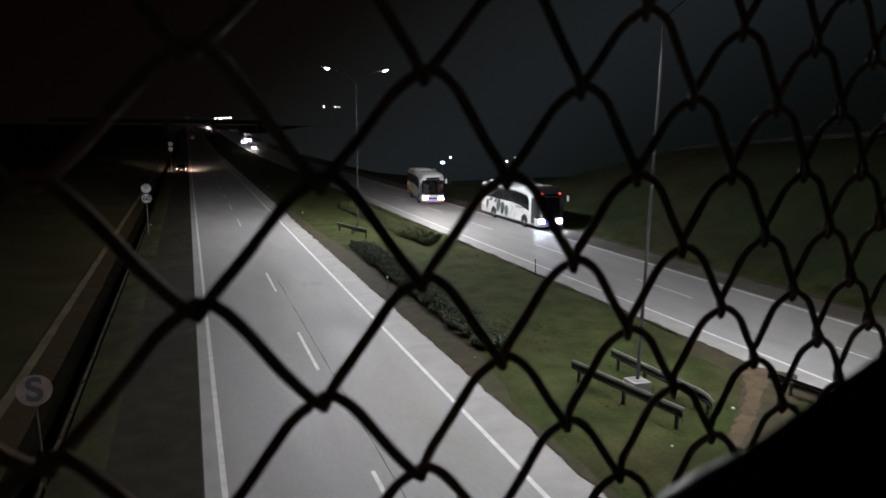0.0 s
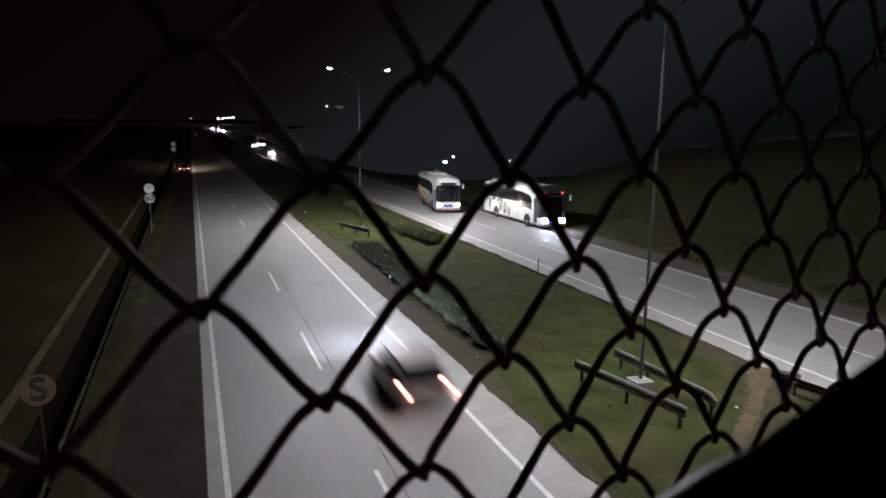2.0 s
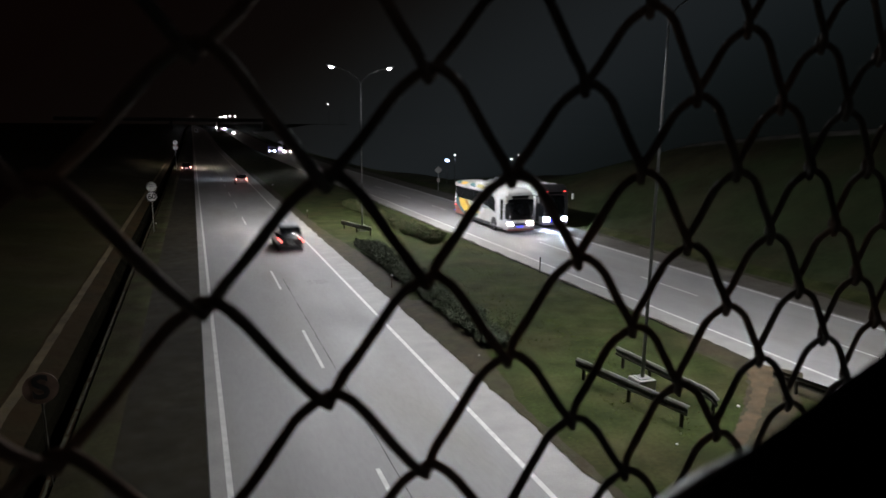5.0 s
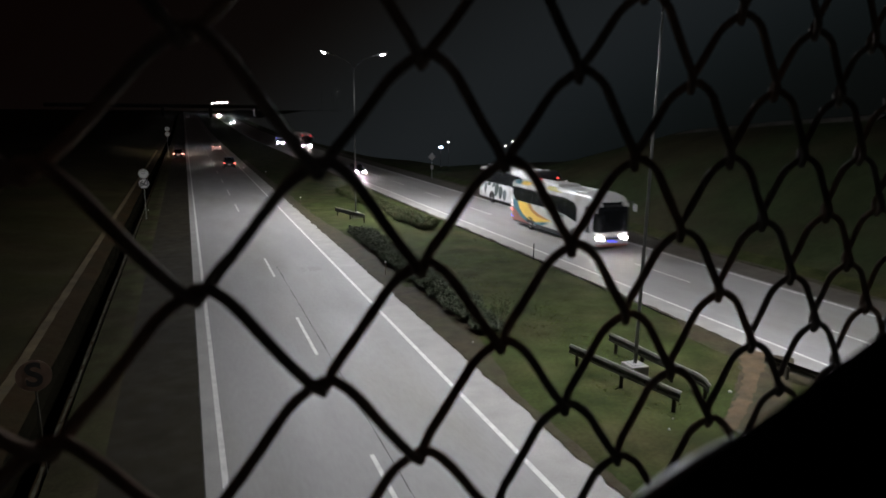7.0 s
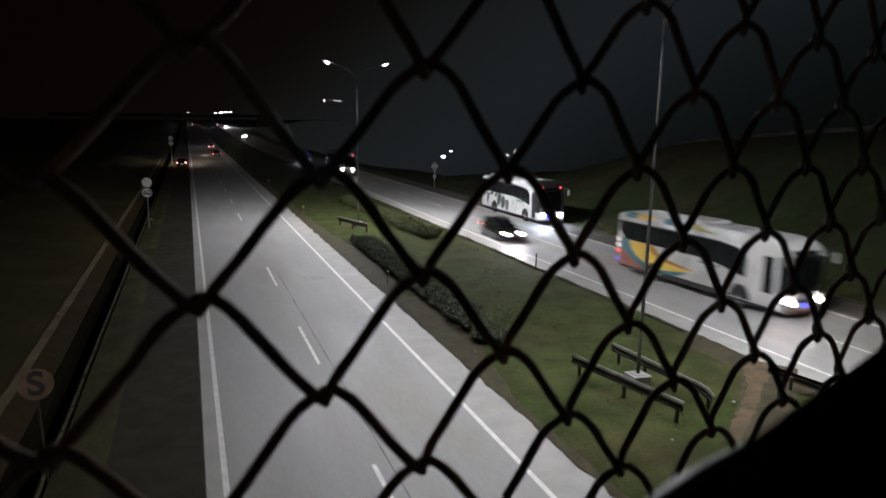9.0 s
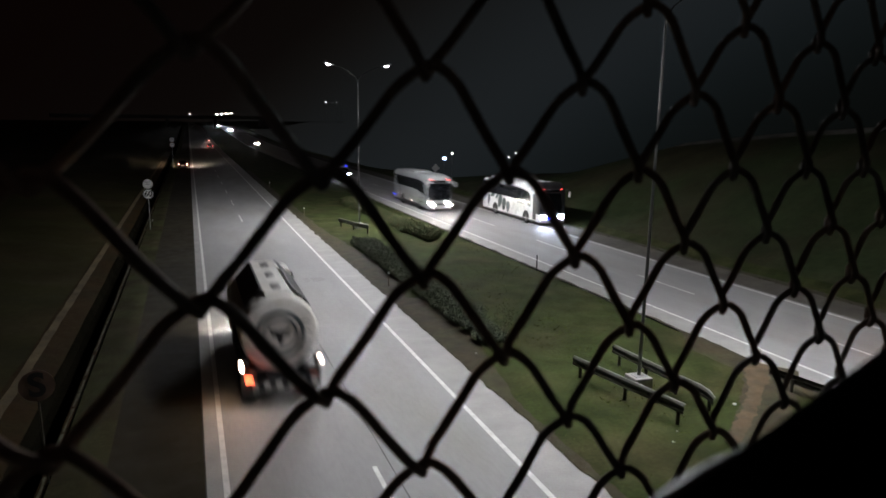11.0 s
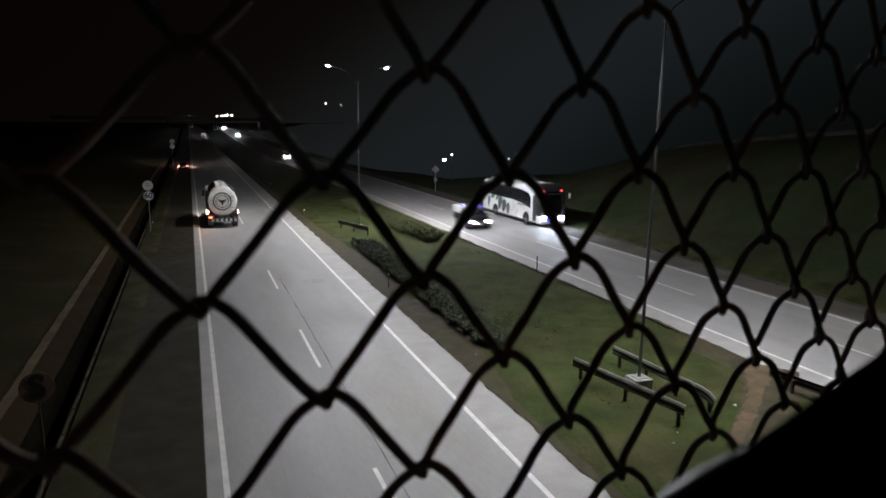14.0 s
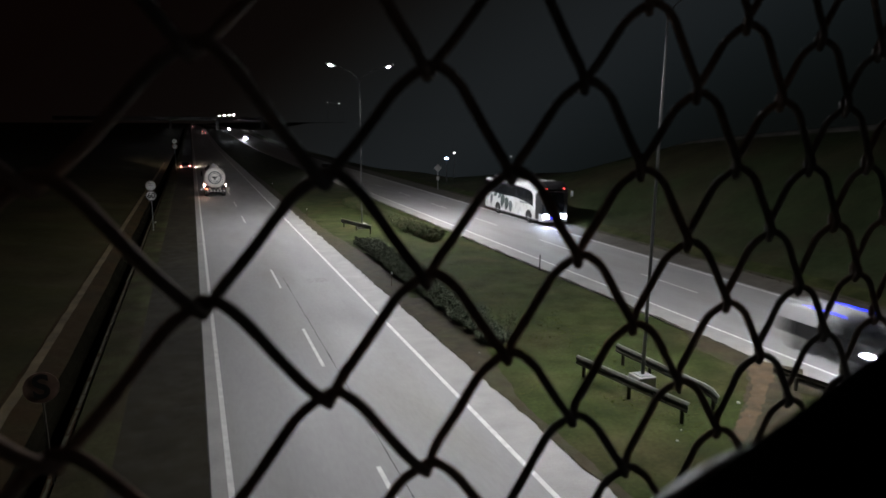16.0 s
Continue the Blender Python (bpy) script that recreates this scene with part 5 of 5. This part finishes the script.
# ---------------------------------------------------------------- the distance
def far_overpass():
    b = empty("far_overpass", "concrete overpass far along the motorway, coloured dark for the unlit night", "bridge", kind="structure")
    b.matrix_world = pose(14, 480, 0, 0, 0, 2)
    part("deck", box(-90, 34, -5, 5, 9.7, 11.0, 0.05), FAR_DARK, b)
    part("parapet", box(-90, 34, -5.1, -4.8, 11.0, 11.9, 0.03), FAR_DARK, b)
    part("parapet", box(-90, 34, 4.8, 5.1, 11.0, 11.9, 0.03), FAR_DARK, b)
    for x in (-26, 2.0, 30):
        part("pier", box(x - 0.9, x + 0.9, -4, 4, 2.0, 9.7, 0.1), FAR_DARK, b)


far_overpass()


def far_light(x, y, z, size, mat, label):
    """A lamp far off on its own mast."""
    ob = empty("distant_lamp", label, "lamp", "distant lamps")
    ob.matrix_world = pose(x, y, 0)
    part("mast", rod((0, 0, 0.5), (0, 0, z), 0.05, 0.03, 8), TRIM, ob)
    bm = bmesh.new()
    bmesh.ops.create_uvsphere(bm, u_segments=10, v_segments=6, radius=size, matrix=Matrix.Translation((0, 0, z)) @ Matrix.Diagonal((1.4, 1, 0.7, 1)))
    part("globe", bm, mat, ob, "glowing lamp")


for x, z, size in ((26.5, 13.3, 0.36), (23.6, 13.2, 0.38), (20.6, 12.9, 0.42), (17.5, 12.6, 0.32), (1.0, 12.6, 0.12)):
    far_light(x, 481, z, size, FAR_LAMP, "distant lamp above the far overpass")
far_light(33.5, 94.2, 3.8, 0.22, FAR_BLUE, "bluish lamp beyond the embankment")
far_light(34.5, 93.8, 4.55, 0.09, FAR_LAMP, "small white lamp beyond the embankment")
far_light(40.5, 88, 4.2, 0.05, FAR_LAMP, "small lamp above the embankment")
far_light(41.6, 88, 4.75, 0.04, FAR_LAMP, "small lamp above the embankment")
far_light(60.6, 300, 16.7, 0.06, FAR_LAMP, "faint lamp on distant high ground")
far_light(54.2, 300, 16.8, 0.13, FAR_LAMP, "faint lamp on distant high ground")
far_light(58.9, 300, 16.7, 0.09, FAR_LAMP, "faint lamp on distant high ground")
far_light(120.0, 118, 10.0, 0.05, FAR_LAMP, "faint lamp on distant high ground")


def distant_hills():
    """An added wooded rise behind everything on the east, just paler than black: it emits the painted night haze."""
    bm = bmesh.new()
    rows = []
    for k in range(161):
        deg = 3.4 + 96.6 * k / 160
        a = radians(deg)
        r = max((32.4 + 3.6 * smooth01(13, 19, deg)) / math.sin(a), 106.0)
        h = 8.75 + 0.35 * noise.noise(Vector((k * 0.13, 4, 0))) + 0.2 * noise.noise(Vector((k * 0.9, 9, 0)))
        h = 3.6 + (h - 3.6) * smooth01(3.4, 9.5, deg)
        rows.append([bm.verts.new((r * math.sin(a) * q, r * math.cos(a) * q, z)) for q, z in ((1.0, -1.0), (1.03, h * 0.6), (1.06, h), (1.2, h - 1))])
    for r, q in zip(rows, rows[1:]):
        for k in range(3):
            bm.faces.new((r[k], r[k + 1], q[k + 1], q[k]))
    tagged(link_mesh("backdrop_hills", bm, SKY_GLOW_HILL, True), "added rise that emits the glow of the night haze", "hill", kind="structure")


distant_hills()


def motions():
    """All that moves: along the lanes, in seconds and metres."""
    def drive(thing, xs, y_of, times, turn=0.0):
        walk(thing, [(t, pose(xs(t), y_of(t), road_z(y_of(t)), 0, 0, turn)) for t in times])

    def roll(thing, y_of, start, end):
        """Turns each wheel on its axle while the vehicle passes."""
        for wh in [c for c in thing.children if c.name.split(".")[0] == "wheel"]:
            x, y, z = wh.location
            turn, rows = 0.0, [(0.0, pose(x, y, z))] if start > 0 else []
            t = start
            while t <= end + 1e-6:
                rows.append((t, pose(x, y, z, turn)))
                go = (y_of(t) - y_of(t + 0.05)) / z
                turn += math.degrees(max(-1.3, min(1.3, abs(go)))) * (-1 if thing is lorry else 1)
                t += 0.05
            if end < 16.0:
                rows.append((16.0, rows[-1][1]))
            walk(wh, rows)

    steps = [float(t) for t in range(17)]
    drive(pale_car, lambda t: 6.4, lambda t: 19.5 + 28.8 * (t - 2), steps, 180)
    drive(van_car, lambda t: 6.05, lambda t: 17.8 + 31.0 * (t - 4), steps, 180)
    drive(lorry, lambda t: 2.35, lambda t: 27.8 + 13.3 * (t - 11.5), steps)
    drive(silver_bus, lambda t: 26.0 - 3.0 * smooth01(6.5, 11, t), lambda t: 53.6 + 24.4 * (11.5 - t) if t < 11.5 else 30.3 - 22.2 * (t - 12.5) + 1.1 * (t - 12.5) ** 2, [0.5 * k for k in range(33)])
    drive(black_car, lambda t: 22.0, lambda t: 46.5 - 23.7 * (t - 9), steps)
    drive(pickup, lambda t: 22.6, lambda t: 35.9 + 18.5 * (15 - t) if t < 15 else 35.9 - 17.2 * (t - 15) - 1.6 * (t - 15) ** 2, [0.5 * k for k in range(33)])
    drive(far_cars[0], lambda t: 22.4, lambda t: 123.5 + 27.0 * (16 - t), steps)
    drive(far_cars[1], lambda t: 22.6, lambda t: 326 + 20 * (16 - t), steps)
    drive(far_cars[2], lambda t: 22.6, lambda t: 470 + 22 * (16 - t), steps)
    drive(far_truck, lambda t: 2.4, lambda t: 365 + 16 * t, steps, 180)
    roll(pale_car, lambda t: 28.8 * t, 1.0, 5.0)
    roll(van_car, lambda t: 31.0 * t, 3.0, 7.0)
    roll(lorry, lambda t: 13.3 * t, 9.5, 16.0)
    roll(silver_bus, lambda t: -24.4 * t, 10.5, 13.8)
    roll(black_car, lambda t: -23.7 * t, 6.5, 10.5)
    roll(pickup, lambda t: -18.0 * t, 12.0, 16.0)
    roll(yellow_bus, lambda t: -4.0 * t if t < 2.5 else -10.0 - 6.4 * (t - 2.5), 0.0, 11.0)
    walk(yellow_bus, [
        (0.0, pose(25.7, 75.4, 0, 0, 0, -9)), (1.5, pose(24.7, 69.6, 0, 0, 0, -9)), (2.5, pose(24.25, 65.4, 0, 0, 0, -8)),
        (3.5, pose(24.2, 60.5, 0, 0, 0, -5)), (4.2, pose(24.45, 56.6, 0, 0, 0, -3)), (5.2, pose(24.85, 50.6, 0, 0, 0, 0)), (6.3, pose(25.2, 43.3, 0, 0, 0, 0.6)),
        (7.0, pose(25.35, 38.5, 0, 0, 0, 0.5)), (8.0, pose(25.5, 31.8, 0, 0, 0, 1.7)), (8.5, pose(25.7, 27.9, 0, 0, 0, 2.5)), (9.0, pose(25.9, 24.0, 0, 0, 0, 3.2)),
        (9.2, pose(26.0, 22.3, 0, 0, 0, 3.2)), (11.0, pose(26.0, 6.0, 0)), (16.0, pose(26.0, -45.0, 0))])


motions()
